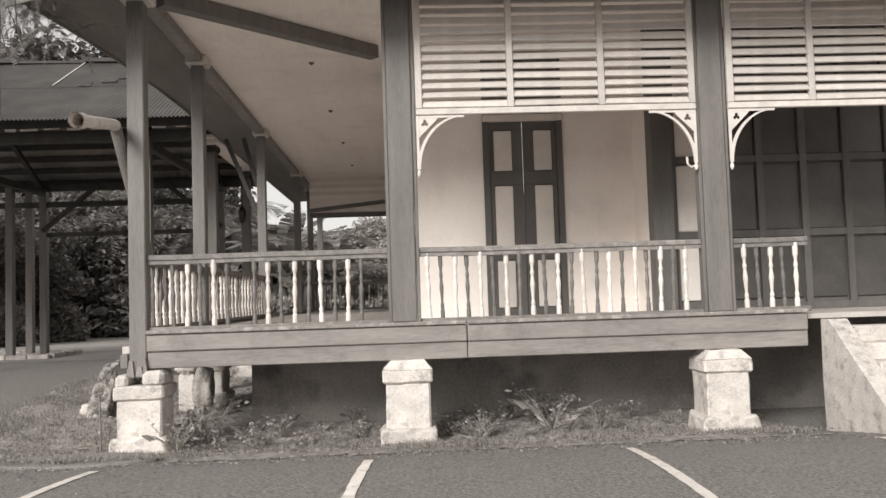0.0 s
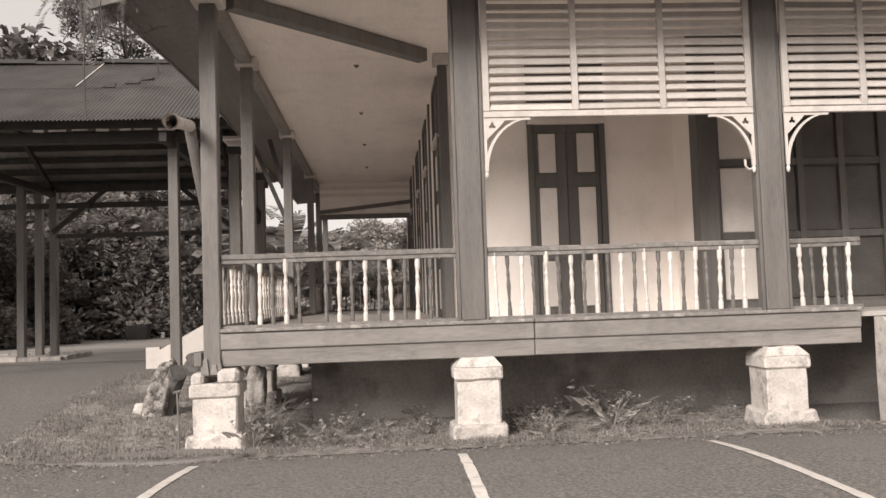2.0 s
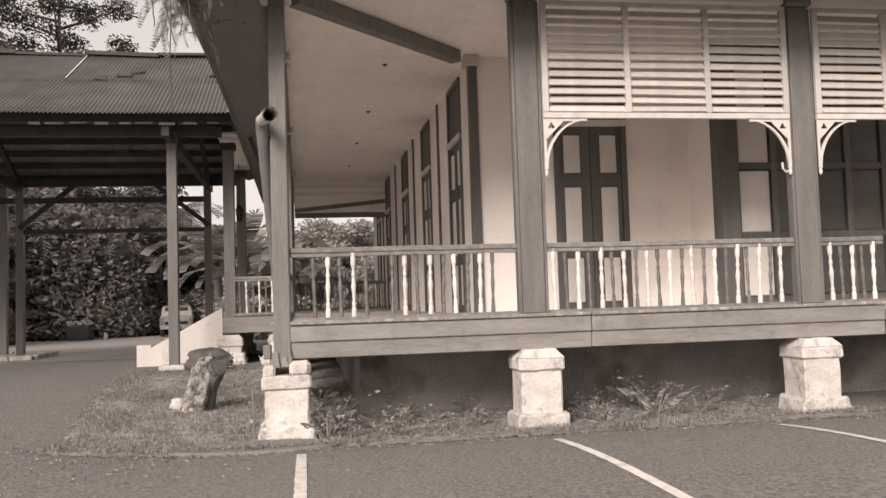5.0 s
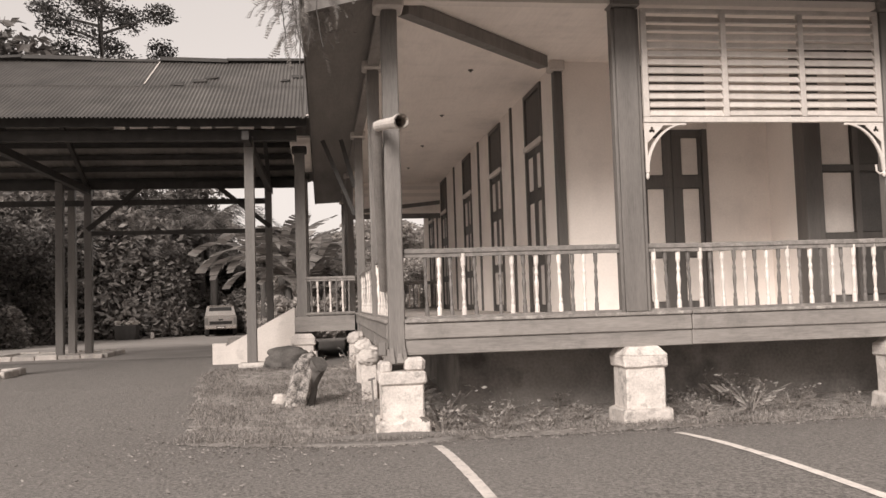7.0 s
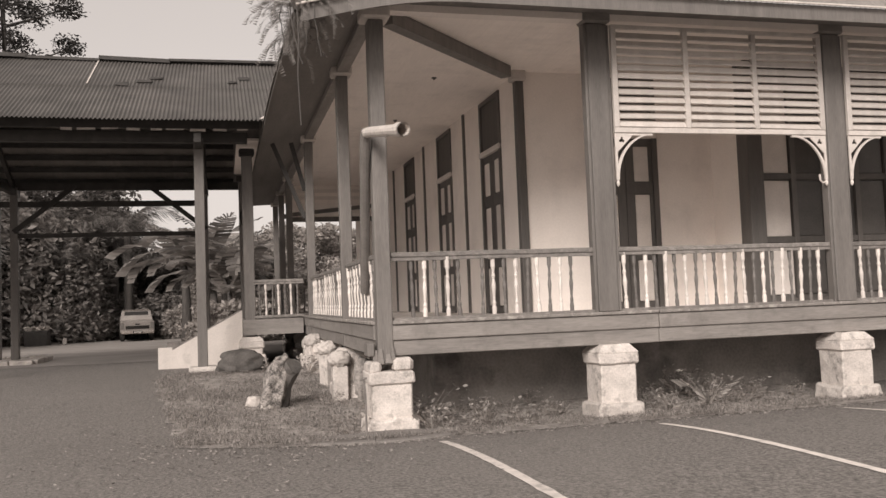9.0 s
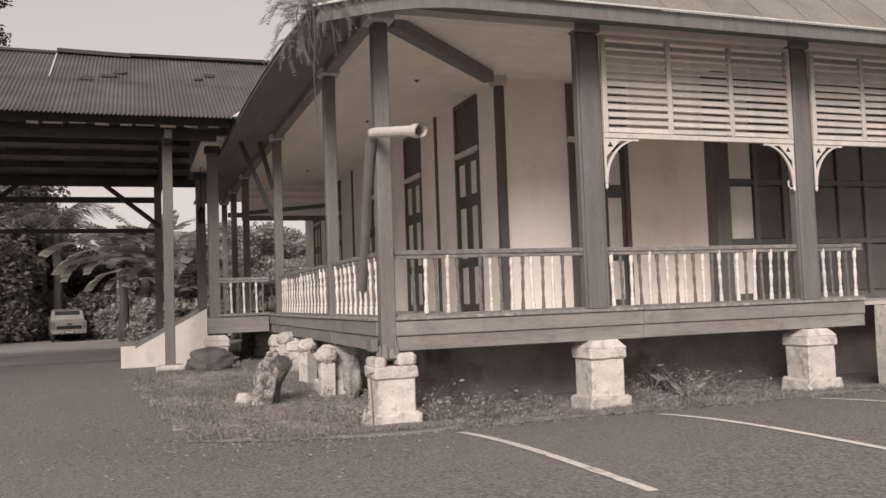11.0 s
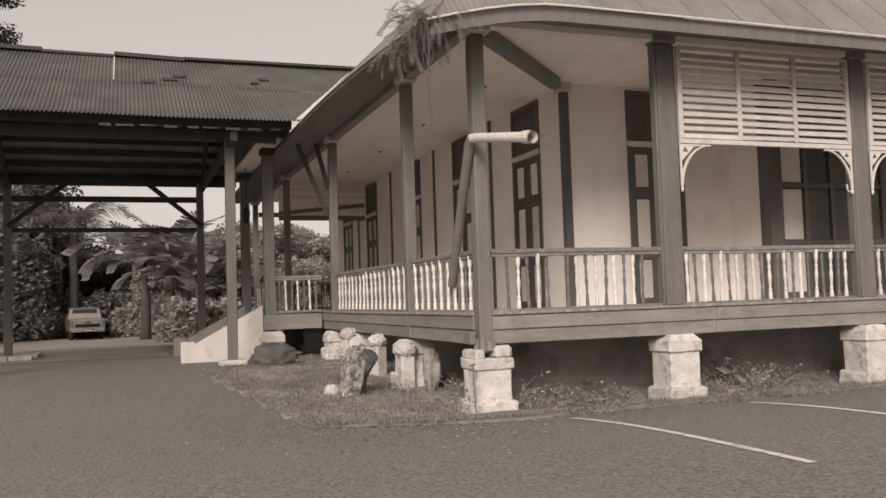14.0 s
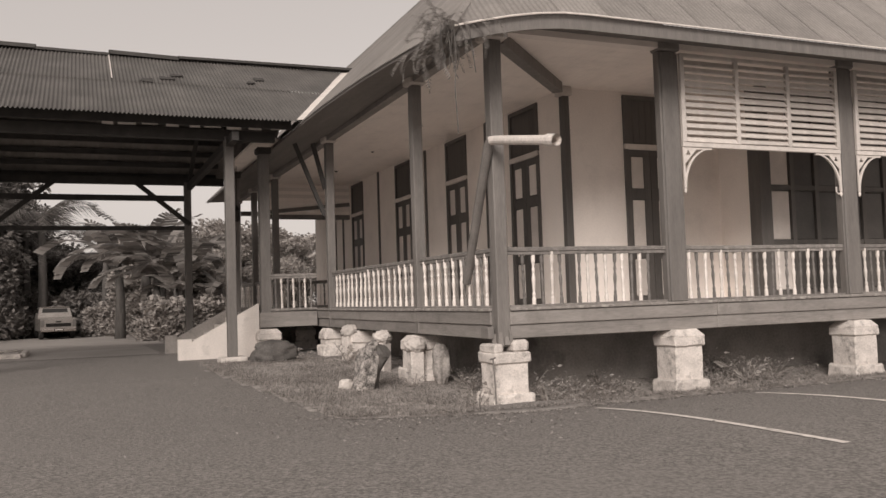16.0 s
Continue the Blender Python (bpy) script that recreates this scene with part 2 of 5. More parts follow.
def roughen(bm, amount, scale, seed=0.0):
    for v in bm.verts:
        v.co += Vector(noise.noise_vector(v.co * scale + Vector((seed, seed, seed)))) * amount
    return bm


# ---- ground ----
def ground_z(x, y):
    s = min(1.0, max(0.0, (x + 10.5) / 8.0))
    s = s * s * (3 - 2 * s)
    dip = math.exp(-((y - 10.2) / 2.6) ** 2) if y < 10.2 else math.exp(-((y - 10.2) / 5.0) ** 2)
    far = 0.33 * min(1.0, max(0.0, (y - 26) / 22))
    pit = 0.08 * math.exp(-((y - 10.0) / 0.9) ** 2)
    return 0.40 - (0.27 * dip + pit) * s - far


def sheet(name, xs, ys, lift, mat, keep=lambda x, y: True, parent=None, label=""):
    verts, faces, index = [], [], {}
    for j, y in enumerate(ys):
        for i, x in enumerate(xs):
            index[i, j] = len(verts)
            verts.append((x, y, ground_z(x, y) + lift(x, y)))
    for j in range(len(ys) - 1):
        for i in range(len(xs) - 1):
            if keep((xs[i] + xs[i + 1]) / 2, (ys[j] + ys[j + 1]) / 2):
                faces.append((index[i, j], index[i + 1, j], index[i + 1, j + 1], index[i, j + 1]))
    return mesh(name, verts, faces, mat, parent, label, True)


gx = [-900, -300, -120, -60, -30] + [x * 0.5 for x in range(-40, 41)] + [30, 60, 120, 300, 900]
gy = [-600, -200, -80, -30] + [y * 0.5 for y in range(-24, 121)] + [80, 120, 200, 400, 1200]
ground = sheet("ground", gx, gy, lambda x, y: 0.0, M_ASPHALT)
tagged(ground, "dark worn asphalt yard with fine gravel", "ground", kind="structure")


def bed_edge(x):
    """Near edge of the planted strip along the house."""
    wob = 0.10 * noise.noise((x * 1.3, 0.5, 0)) + 0.05 * noise.noise((x * 4.1, 2.5, 0))
    if x > -4.0:
        return 8.30 + wob + 0.12 * max(0, (x + 4.0)) / 7.0 * 2
    return 8.30 + (min(0.0, x + 4.0) ** 2) * 0.45 + wob


def bed_left(y):
    return -5.3 - 0.75 * min(1, max(0, (y - 8.6) / 7)) + 0.08 * noise.noise((y * 1.7, 7.1, 0))


def in_bed(x, y):
    if y > 17.6:
        return False
    return y > bed_edge(x) and x > bed_left(y) and x < 4.4


bed = sheet("planting_bed", [-6.6 + 0.12 * i for i in range(92)], [8.0 + 0.12 * i for i in range(82)],
            lambda x, y: 0.006 + (0.032 + 0.03 * noise.noise((x * 2.2, y * 2.2, 0))) * min(1, max(0, min(y - bed_edge(x), x - bed_left(y))) / 0.6), M_SOIL, in_bed)
tagged(bed, "strip of soil and dead leaves along the house", "planting bed", kind="structure")

for i, (xa, ya, xb, yb) in enumerate(((-2.78, 7.78, -2.80, 4.2), (-0.37, 7.80, -0.50, 3.8), (2.03, 7.95, 1.83, 3.9), (4.44, 8.0, 4.2, 4.2))):
    vs, fs, n = [], [], 30
    for k in range(n + 1):
        x, y = xa + (xb - xa) * k / n, ya + (yb - ya) * k / n
        w = 0.044 + 0.012 * noise.noise((k * 0.9, i * 3.1, 0))
        for sx in (-1, 1):
            vs.append((x + sx * w, y, ground_z(x, y) + 0.006))
        if k:
            fs.append((2 * k - 2, 2 * k - 1, 2 * k + 1, 2 * k))
    tagged(mesh("parking_line", vs, fs, M_LINE), "worn white painted parking line on asphalt", "road marking", "parking lines", "structure")

drive = sheet("road", [-40 + 0.8 * i for i in range(44)], [21.8 + 0.8 * i for i in range(38)], lambda x, y: 0.008, M_DRIVE,
              lambda x, y: x < -6.4 + 0.05 * (y - 22) + 0.3 * noise.noise((y * 0.6, 1.2, 0)) and y > 22.4 + 0.02 * abs(x + 8) + 0.3 * noise.noise((x * 0.5, 4.2, 0)) and y < 51.5 + noise.noise((x * 0.4, 0.3, 0)))
tagged(drive, "pale concrete drive behind the carport", "road", kind="structure")

# ---- veranda structure ----
FLOOR, PY, PX = 1.40, 9.77, -2.98
WALL_Y, WALL_X = 12.70, -0.05
CEIL = 5.42

bm = boxed(PX + 0.04, 9.0, PY + 0.03, WALL_Y, FLOOR - 0.06, FLOOR)
box(bm, PX + 0.04, WALL_X, WALL_Y, 31.0, FLOOR - 0.06, FLOOR)
tagged(part("floor", bm, M_FLOOR), "worn timber veranda floor", "floor", kind="structure")


def board_ceiling():
    bm = bmesh.new()
    y = PY - 0.1
    while y < WALL_Y:
        box(bm, PX - 0.05, 9.0, y, y + 0.246, CEIL, CEIL + 0.03)
        y += 0.25
    while y < 31:
        box(bm, PX - 0.05, WALL_X + 0.05, y, y + 0.246, CEIL, CEIL + 0.03)
        y += 0.25
    box(bm, PX - 0.05, 9.0, PY - 0.1, WALL_Y, CEIL + 0.032, CEIL + 0.06)
    box(bm, PX - 0.05, WALL_X + 0.05, WALL_Y, 31, CEIL + 0.032, CEIL + 0.06)
    y = 19.0
    while y < 24:
        box(bm, -4.5, PX - 0.06, y, y + 0.246, CEIL, CEIL + 0.03)
        y += 0.25
    box(bm, -4.5, PX - 0.06, 19.0, 24.0, CEIL + 0.032, CEIL + 0.06)
    return part("ceiling", bm, M_CEIL)


tagged(board_ceiling(), "cream boarded veranda ceiling with stains", "ceiling", kind="structure")

# boarded screen over the opening at the far end of the side veranda
END_Y, END_Z = 26.45, 4.28
end_screen = thing("trim_end_screen", (PX + 0.12, END_Y, END_Z), "cream boarded screen over the end opening of the veranda", "screen", kind="structure")
for k in range(9):
    part("board", boxed(0, WALL_X - PX - 0.13, -0.012 - 0.004 * (k % 2), 0.012, 0.155 + k * 0.109, 0.26 + k * 0.109), M_CEIL, end_screen)
part("rail", boxed(0, WALL_X - PX - 0.13, -0.05, 0.04, 0.0, 0.15, bevel=0.01), M_POST, end_screen, "brown timber rail")
part("slanted_batten", bar(bmesh.new(), (0.0, -0.045, 0.22), (WALL_X - PX - 0.14, -0.045, 0.50), 0.04, 0.12), M_POST, end_screen, "brown board fixed aslant")

# room walls, set with doors
wall_front = thing("wall_front", (WALL_X, WALL_Y, FLOOR), "cream plastered house wall facing the veranda", "wall", kind="structure")
DOOR_X0, DOOR_X1 = 1.22, 2.42
bm = boxed(0, DOOR_X0 - WALL_X, 0, 0.2, 0, CEIL - FLOOR)
box(bm, DOOR_X1 - WALL_X, 3.9, 0, 0.2, 0, CEIL - FLOOR)
box(bm, DOOR_X0 - WALL_X, DOOR_X1 - WALL_X, 0, 0.2, 5.36 - FLOOR, CEIL - FLOOR)
part("plaster", bm, M_WALL, wall_front)
side_doors = [(13.74, 14.88), (17.15, 18.25), (20.7, 21.9), (25.0, 26.15), (28.3, 29.3)]
wall_side = thing("wall_side", (WALL_X, WALL_Y, FLOOR), "cream plastered long side wall of the house", "wall", kind="structure")
bm = bmesh.new()
y = WALL_Y + 0.2
for a, b in side_doors + [(31.0, 31.0)]:
    box(bm, 0, 0.2, y - WALL_Y, a - WALL_Y, 0, CEIL - FLOOR)
    if b > a:
        box(bm, 0, 0.2, a - WALL_Y, b - WALL_Y, 5.36 - FLOOR, CEIL - FLOOR)
    y = b
part("plaster", bm, M_WALL, wall_side)
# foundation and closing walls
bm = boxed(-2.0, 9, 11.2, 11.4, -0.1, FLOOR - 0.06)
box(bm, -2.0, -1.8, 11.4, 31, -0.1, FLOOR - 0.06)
tagged(part("wall_foundation", bm, M_FOUND), "dark blotched foundation wall under the house", "wall", kind="structure")
bm = boxed(9.0, 9.2, PY, 31, 0.0, CEIL)
box(bm, WALL_X + 0.2, 9.0, 30.8, 31, 0, CEIL)
tagged(part("wall_back", bm, M_WALL), "plain cream closing wall of the house", "wall", kind="structure")


def trim_post(name, x, y, w, d, z0, z1, label):
    t = thing(name, (x, y, z0), label, "wall post", "wall posts", "structure")
    part("timber", boxed(-w / 2, w / 2, -d / 2, d / 2, 0, z1 - z0, bevel=0.008), M_DOOR, t)
    return t


trim_post("trim_corner_post", WALL_X + 0.0, WALL_Y + 0.0, 0.14, 0.14, FLOOR, CEIL - 0.17, "dark timber post at the corner of the house")
tagged(part("trim_corner_cap", boxed(WALL_X - 0.14, WALL_X + 0.1, WALL_Y - 0.14, WALL_Y + 0.1, CEIL - 0.168, CEIL - 0.002, bevel=0.015), M_LIME), "pale moulded cap over the corner post of the house", "post cap", kind="structure")
for yy in (16.0, 19.6, 23.4, 27.2):
    trim_post("trim_post", WALL_X - 0.01, yy, 0.06, 0.10, FLOOR, CEIL, "narrow dark timber wall post")


def door(name, width, label):
    """Double door with a dark boarded transom over it; the opening runs along local x, out is -y."""
    d = thing(name, (0, 0, 0), label, "door", "veranda doors", "structure")
    bm = boxed(0, 0.09, -0.035, 0.10, 0, 3.96)
    box(bm, width - 0.09, width, -0.035, 0.10, 0, 3.96)
    box(bm, 0.09, width - 0.09, -0.035, 0.10, 3.88, 3.96)
    part("door_frame", bm, M_DOOR, d)
    part("transom_rail", boxed(0.0, width, -0.06, 0.10, 2.92, 3.02, bevel=0.01), M_PANEL, d, "pale transom rail")
    bm = bmesh.new()
    n = 7
    for k in range(n):
        a = 0.09 + (width - 0.18) * k / n
        box(bm, a + 0.002, a + (width - 0.18) / n - 0.004, 0.0, 0.04, 3.02, 3.88)
    part("transom_boards", bm, M_DOOR, d, "dark boarded transom")
    lw = (width - 0.18) / 2
    for side in (0, 1):
        a = 0.09 + side * lw
        leaf = part("door_leaf", boxed(a + 0.004, a + lw - 0.004, 0.02, 0.05, 0.02, 2.92), M_DOOR, d)
        cx = a + lw / 2 + (0.045 if side else -0.045)
        for z0, z1 in ((0.14, 0.83), (1.00, 1.95), (2.18, 2.78)):
            part("door_panel", boxed(cx - 0.135, cx + 0.135, -0.004, 0.018, z0, z1, bevel=0.012), M_PANEL, leaf, "cream panel")
        bm = bmesh.new()
        for z0, z1 in ((0.02, 0.12), (0.85, 0.98), (1.97, 2.16), (2.80, 2.92)):
            box(bm, a + 0.006, a + lw - 0.006, 0.004, 0.022, z0, z1, bevel=0.004)
        for xa, xb in ((a + 0.006, cx - 0.145), (cx + 0.145, a + lw - 0.006)):
            for z0, z1 in ((0.12, 0.85), (0.98, 1.97), (2.16, 2.80)):
                box(bm, xa, xb, 0.004, 0.022, z0, z1)
        part("rails", bm, M_DOOR, leaf)
    return d


front_door = door("door_1", DOOR_X1 - DOOR_X0, "tall dark timber double door with cream panels, closed")
front_door.matrix_basis = pose(DOOR_X0, WALL_Y, FLOOR)
for k, (a, b) in enumerate(side_doors):
    dd = copy_thing(front_door, pose(WALL_X, b, FLOOR, 0, 0, -90))
    dd.name = "door_%d" % (k + 2)

# the projecting entrance bay of panelled timber
bay = thing("wall_entrance", (3.58, 11.72, FLOOR), "dark timber framed entrance wall with pale panels", "wall", kind="structure")
part("corner_post", boxed(-0.14, 0.14, -0.15, 0.15, 0, CEIL - FLOOR, bevel=0.008), M_DOOR, bay)
part("return_plaster", boxed(-0.1, 0.1, 0.15, 0.98, 0, CEIL - FLOOR), M_WALL, bay)
part("backing", boxed(0.14, 5.4, 0.05, 0.15, 0, CEIL - FLOOR), M_DOOR, bay)
# Panels after the first are painted dark in place of a shaded interior.
for k in range(6):
    a = 0.18 + k * 0.62
    for z0, z1 in ((0.16, 1.0), (1.12, 2.05), (2.17, 3.6)):
        part("panel", boxed(a + 0.05, a + 0.55, 0.02, 0.048, z0, z1, bevel=0.012), M_PANEL if k == 0 else M_DARKPANEL, bay)
    part("stile", boxed(a - 0.05, a + 0.045, -0.02, 0.048, 0, CEIL - FLOOR), M_DOOR, bay)
for z in (0.0, 1.02, 2.07, 3.62):
    part("rail", boxed(0.145, 5.3, -0.01, 0.047, z + 0.004, z + 0.10), M_DOOR, bay)

# sill beams
def sill_x(x0, x1, y):
    t = thing("sill_beam", ((x0 + x1) / 2, y, 1.03), "weathered brown timber sill beam under the veranda rail", "beam", "sill beams", "structure")
    h = (x1 - x0) / 2
    part("upper_board", roughen(boxed(-h, h, -0.10, 0.10, 0.19, 0.38, bevel=0.012), 0.006, 3), M_BEAM_X, t)
    part("lower_board", roughen(boxed(-h, h, -0.075, 0.08, 0.0, 0.187, bevel=0.008), 0.006, 3, 4.0), M_BEAM_X, t)
    part("floor_edge", roughen(boxed(-h, h, -0.125, -0.02, 0.383, 0.425, bevel=0.008), 0.008, 5, 2.0), M_FLAKE, t)


def sill_y(y0, y1, x):
    t = thing("sill_beam", (x, (y0 + y1) / 2, 1.03), "weathered brown timber sill beam along the side veranda", "beam", "sill beams", "structure")
    h = (y1 - y0) / 2
    part("upper_board", roughen(boxed(-0.10, 0.10, -h, h, 0.19, 0.38, bevel=0.012), 0.006, 3), M_BEAM_Y, t)
    part("lower_board", roughen(boxed(-0.075, 0.08, -h, h, 0.0, 0.187, bevel=0.008), 0.006, 3, 4.0), M_BEAM_Y, t)
    part("floor_edge", roughen(boxed(-0.125, -0.02, -h, h, 0.383, 0.425, bevel=0.008), 0.008, 5, 2.0), M_FLAKE, t)


P_MID, P_RIGHT, P_FAR = -0.01, 3.605, 6.96
sill_x(PX + 0.10, 0.68, PY)
sill_x(0.688, 4.6, PY)
sill_y(PY + 0.11, 12.75, PX)
sill_y(12.76, 18.2, PX)
sill_y(18.21, 31.0, PX)


def post(x, y, w, z0=1.03, z1=CEIL, trim=False, head=None, deep=None, cap=0.05):
    d = deep or w
    t = thing("veranda_post", (x, y, z0), "tall brown painted square timber veranda post", "post", "veranda posts")
    bm = boxed(-w / 2, w / 2, -d / 2, d / 2, 0, z1 - z0 - 0.16, bevel=0.012)
    bmesh.ops.subdivide_edges(bm, edges=[e for e in bm.edges if e.calc_length() > 0.6], cuts=9)
    part("shaft", roughen(bm, 0.006, 2.5, x), M_POST, t)
    part("capital", boxed(-w / 2 - cap, w / 2 + cap, -d / 2 - cap, d / 2 + cap, z1 - z0 - 0.155, z1 - z0 - 0.003, bevel=0.025), head or M_LIME, t, "pale moulded capital")
    if trim:
        for sx in (-1, 1):
            part("cover_strip", boxed(sx * (w / 2 + 0.022) - 0.02, sx * (w / 2 + 0.022) + 0.02, -d / 2 + 0.02, d / 2 - 0.02, 0.0, z1 - z0 - 0.17, bevel=0.006), M_POST, t)
    return t


post(PX + 0.01, PY, 0.19, 0.93, CEIL - 0.08, cap=0.085)
for xx in (P_MID, P_RIGHT, P_FAR):
    post(xx, PY, 0.28, 1.458, trim=True, head=M_BEAM_X, deep=0.17)
for xx, yy in ((-2.985, 12.75), (PX, 18.3), (PX, 24.3), (PX, 27.6), (PX, 30.8)):
    post(xx, yy, 0.18, cap=0.07)

# rotten splintered foot of the corner post
foot = thing("rotten_timber", (PX + 0.01, PY, 0.95), "splintered rotten timber round the corner post foot", "timber", kind="structure")
for k, (dx, dy, w, h) in enumerate(((-0.075, -0.112, 0.07, 0.19), (0.02, -0.113, 0.09, 0.12), (0.08, -0.112, 0.05, 0.22), (-0.112, 0.0, 0.09, 0.16))):
    part("splinter", roughen(boxed(dx - w / 2, dx + w / 2, dy - 0.014, dy + 0.014, 0, h, taper=0.5), 0.02, 9, k), M_BEAM_X, foot)

tagged(part("trim_beam_end", roughen(boxed(-3.19, -3.10, 9.74, 9.98, 1.04, 1.20, bevel=0.01), 0.006, 4), M_POST), "sawn end of a brown timber beam beside the corner post", "beam", kind="structure")

# wall plates at the post heads
bm = boxed(PX - 0.1, 9.0, PY - 0.09, PY + 0.09, CEIL - 0.12, CEIL - 0.002)
tagged(part("trim_plate_front", bm, M_CEIL), "cream painted plate over the veranda posts", "beam", kind="structure")
bm = boxed(PX - 0.09, PX + 0.09, PY + 0.095, 31, CEIL - 0.12, CEIL - 0.002)
tagged(part("trim_plate_side", bm, M_BEAM_Y), "timber plate over the side veranda posts", "beam", kind="structure")
bm = bmesh.new()
bar(bm, (PX + 0.22, PY + 0.22, CEIL - 0.11), (WALL_X - 0.3, WALL_Y - 0.3, CEIL - 0.095), 0.18, 0.18)
tagged(part("hip_beam", bm, M_POST), "dark diagonal timber beam under the veranda ceiling", "beam", kind="structure")
for yy, z in ((30.8, 0.5),):
    bm = boxed(PX + 0.12, WALL_X, yy - 0.07, yy + 0.07, CEIL - z - 0.1, CEIL - 0.002 if z < 0.3 else CEIL - z + 0.06)
    tagged(part("trim_tie_beam", bm, M_POST), "dark tie beam across the side veranda", "beam", kind="structure")


# ---- piers ----
def pier(x, y, top, worn, label, base=None):
    z0 = (ground_z(x, y) if base is None else base) - 0.05
    h = top - z0
    t = thing("stone_pier", (x, y, z0), label, "pier", "house piers")
    sd = x * 3.1 + y
    bm = boxed(-0.31, 0.31, -0.31, 0.31, 0, 0.29, bevel=0.025)
    bmesh.ops.subdivide_edges(bm, edges=bm.edges[:], cuts=3, use_grid_fill=True)
    part("plinth", roughen(bm, 0.03, 6, sd), M_PIER, t)
    bm = boxed(-0.245, 0.245, -0.245, 0.245, 0.18, h - 0.24, bevel=0.02)
    bmesh.ops.subdivide_edges(bm, edges=bm.edges[:], cuts=3, use_grid_fill=True)
    part("shaft", roughen(bm, 0.012, 7, sd), M_PIER, t)
    bm = bmesh.new()
    if worn:
        box(bm, -0.275, 0.275, -0.275, 0.275, h - 0.25, h - 0.10, bevel=0.02)
        box(bm, 0.03, 0.268, -0.26, 0.2, h - 0.12, h + 0.06, bevel=0.045)
        box(bm, -0.16, 0.10, 0.13, 0.26, h - 0.12, h + 0.02, bevel=0.03)
        box(bm, -0.265, -0.12, -0.255, 0.25, h - 0.12, h + 0.015, bevel=0.03)
    else:
        box(bm, -0.275, 0.275, -0.275, 0.275, h - 0.25, h - 0.10, bevel=0.02)
        box(bm, -0.272, 0.272, -0.272, 0.272, h - 0.102, h, taper=0.32)
    bmesh.ops.subdivide_edges(bm, edges=bm.edges[:], cuts=2, use_grid_fill=True)
    part("cap", roughen(bm, 0.014, 7, sd + 3), M_PIER, t)
    return t


pier(-2.93, PY + 0.03, 0.96, True, "whitewashed masonry pier with a broken cap")
pier(0.0, PY, 1.04, False, "whitewashed masonry pier with chamfered cap")
pier(3.585, PY, 1.03, False, "stained whitewashed masonry pier under a post")
pier(6.96, PY, 1.03, False, "stained whitewashed masonry pier under a post")
for yy in (12.95, 16.4, 18.5, 21.4, 24.3):
    pier(PX + 0.05, yy, 1.0, False, "grey weathered masonry pier under the side veranda")
pier(-4.28, 19.3, 1.02, False, "whitewashed masonry pier under the porch")


# ---- railings ----
BAL = [(0.024, 0), (0.024, 0.10), (0.017, 0.13), (0.021, 0.16), (0.013, 0.20), (0.019, 0.30), (0.024, 0.37), (0.014, 0.46), (0.021, 0.50), (0.014, 0.54), (0.015, 0.58), (0.024, 0.62), (0.024, 0.76)]
bm = lathe([(r * 1.25, z) for r, z in BAL], 8)
bal_mesh = bpy.data.meshes.new("baluster_white")
bm.to_mesh(bal_mesh)
bal_mesh.materials.append(M_WHITE)
bm.free()
bm = lathe([(r * 1.08, z) for r, z in BAL], 8)
bal_dark = bpy.data.meshes.new("baluster_brown")
bm.to_mesh(bal_dark)
bal_dark.materials.append(M_BAL_DARK)
bm.free()


def railing(a, b, z=1.43, skip=(), first=0, slide=0.0, label="brown timber veranda railing with white and brown turned balusters"):
    a, b = Vector((*a, 0)), Vector((*b, 0))
    d = b - a
    n = d.length
    t = thing("veranda_railing", (a.x, a.y, z), label, "railing", "veranda railings")
    t.rotation_euler = (0, 0, math.atan2(d.y, d.x))
    bm = boxed(0, n, -0.045, 0.045, 0.80, 0.865, bevel=0.012)
    box(bm, 0, n, -0.03, 0.03, 0.76, 0.798)
    bmesh.ops.subdivide_edges(bm, edges=[e for e in bm.edges if e.calc_length() > 0.5], cuts=8)
    part("top_rail", roughen(bm, 0.007, 2.2, a.x + a.y), M_RAIL, t)
    part("bottom_rail", boxed(0, n, -0.035, 0.035, 0.0, 0.06, bevel=0.008), M_RAIL, t)
    count = max(2, round(n / 0.148))
    for k in range(1, count):
        if k in skip:
            continue
        ob = place("baluster", bal_mesh if (k + first) % 2 else bal_dark, t, loc=(n * k / count + slide, 0, 0.04))
        ob.rotation_euler = (0.02 * math.sin(k * 5.1), 0.02 * math.sin(k * 3.7 + 1), k)
    return t


railing((PX + 0.105, PY), (P_MID - 0.17, PY), skip=(1, 7, 17), slide=-0.02)
railing((P_MID + 0.18, PY), (P_RIGHT - 0.18, PY), first=0, slide=-0.045)
railing((P_RIGHT + 0.19, PY), (4.68, PY), first=0)
railing((PX, PY + 0.11), (PX, 12.65), first=1)
railing((PX, 12.85), (PX, 18.2), first=1)
railing((-4.2, 19.3), (PX - 0.1, 19.3), first=1)
railing((PX, 24.4), (PX, 30.7), first=1)
railing((PX + 0.12, END_Y), (WALL_X - 0.05, END_Y), first=1)


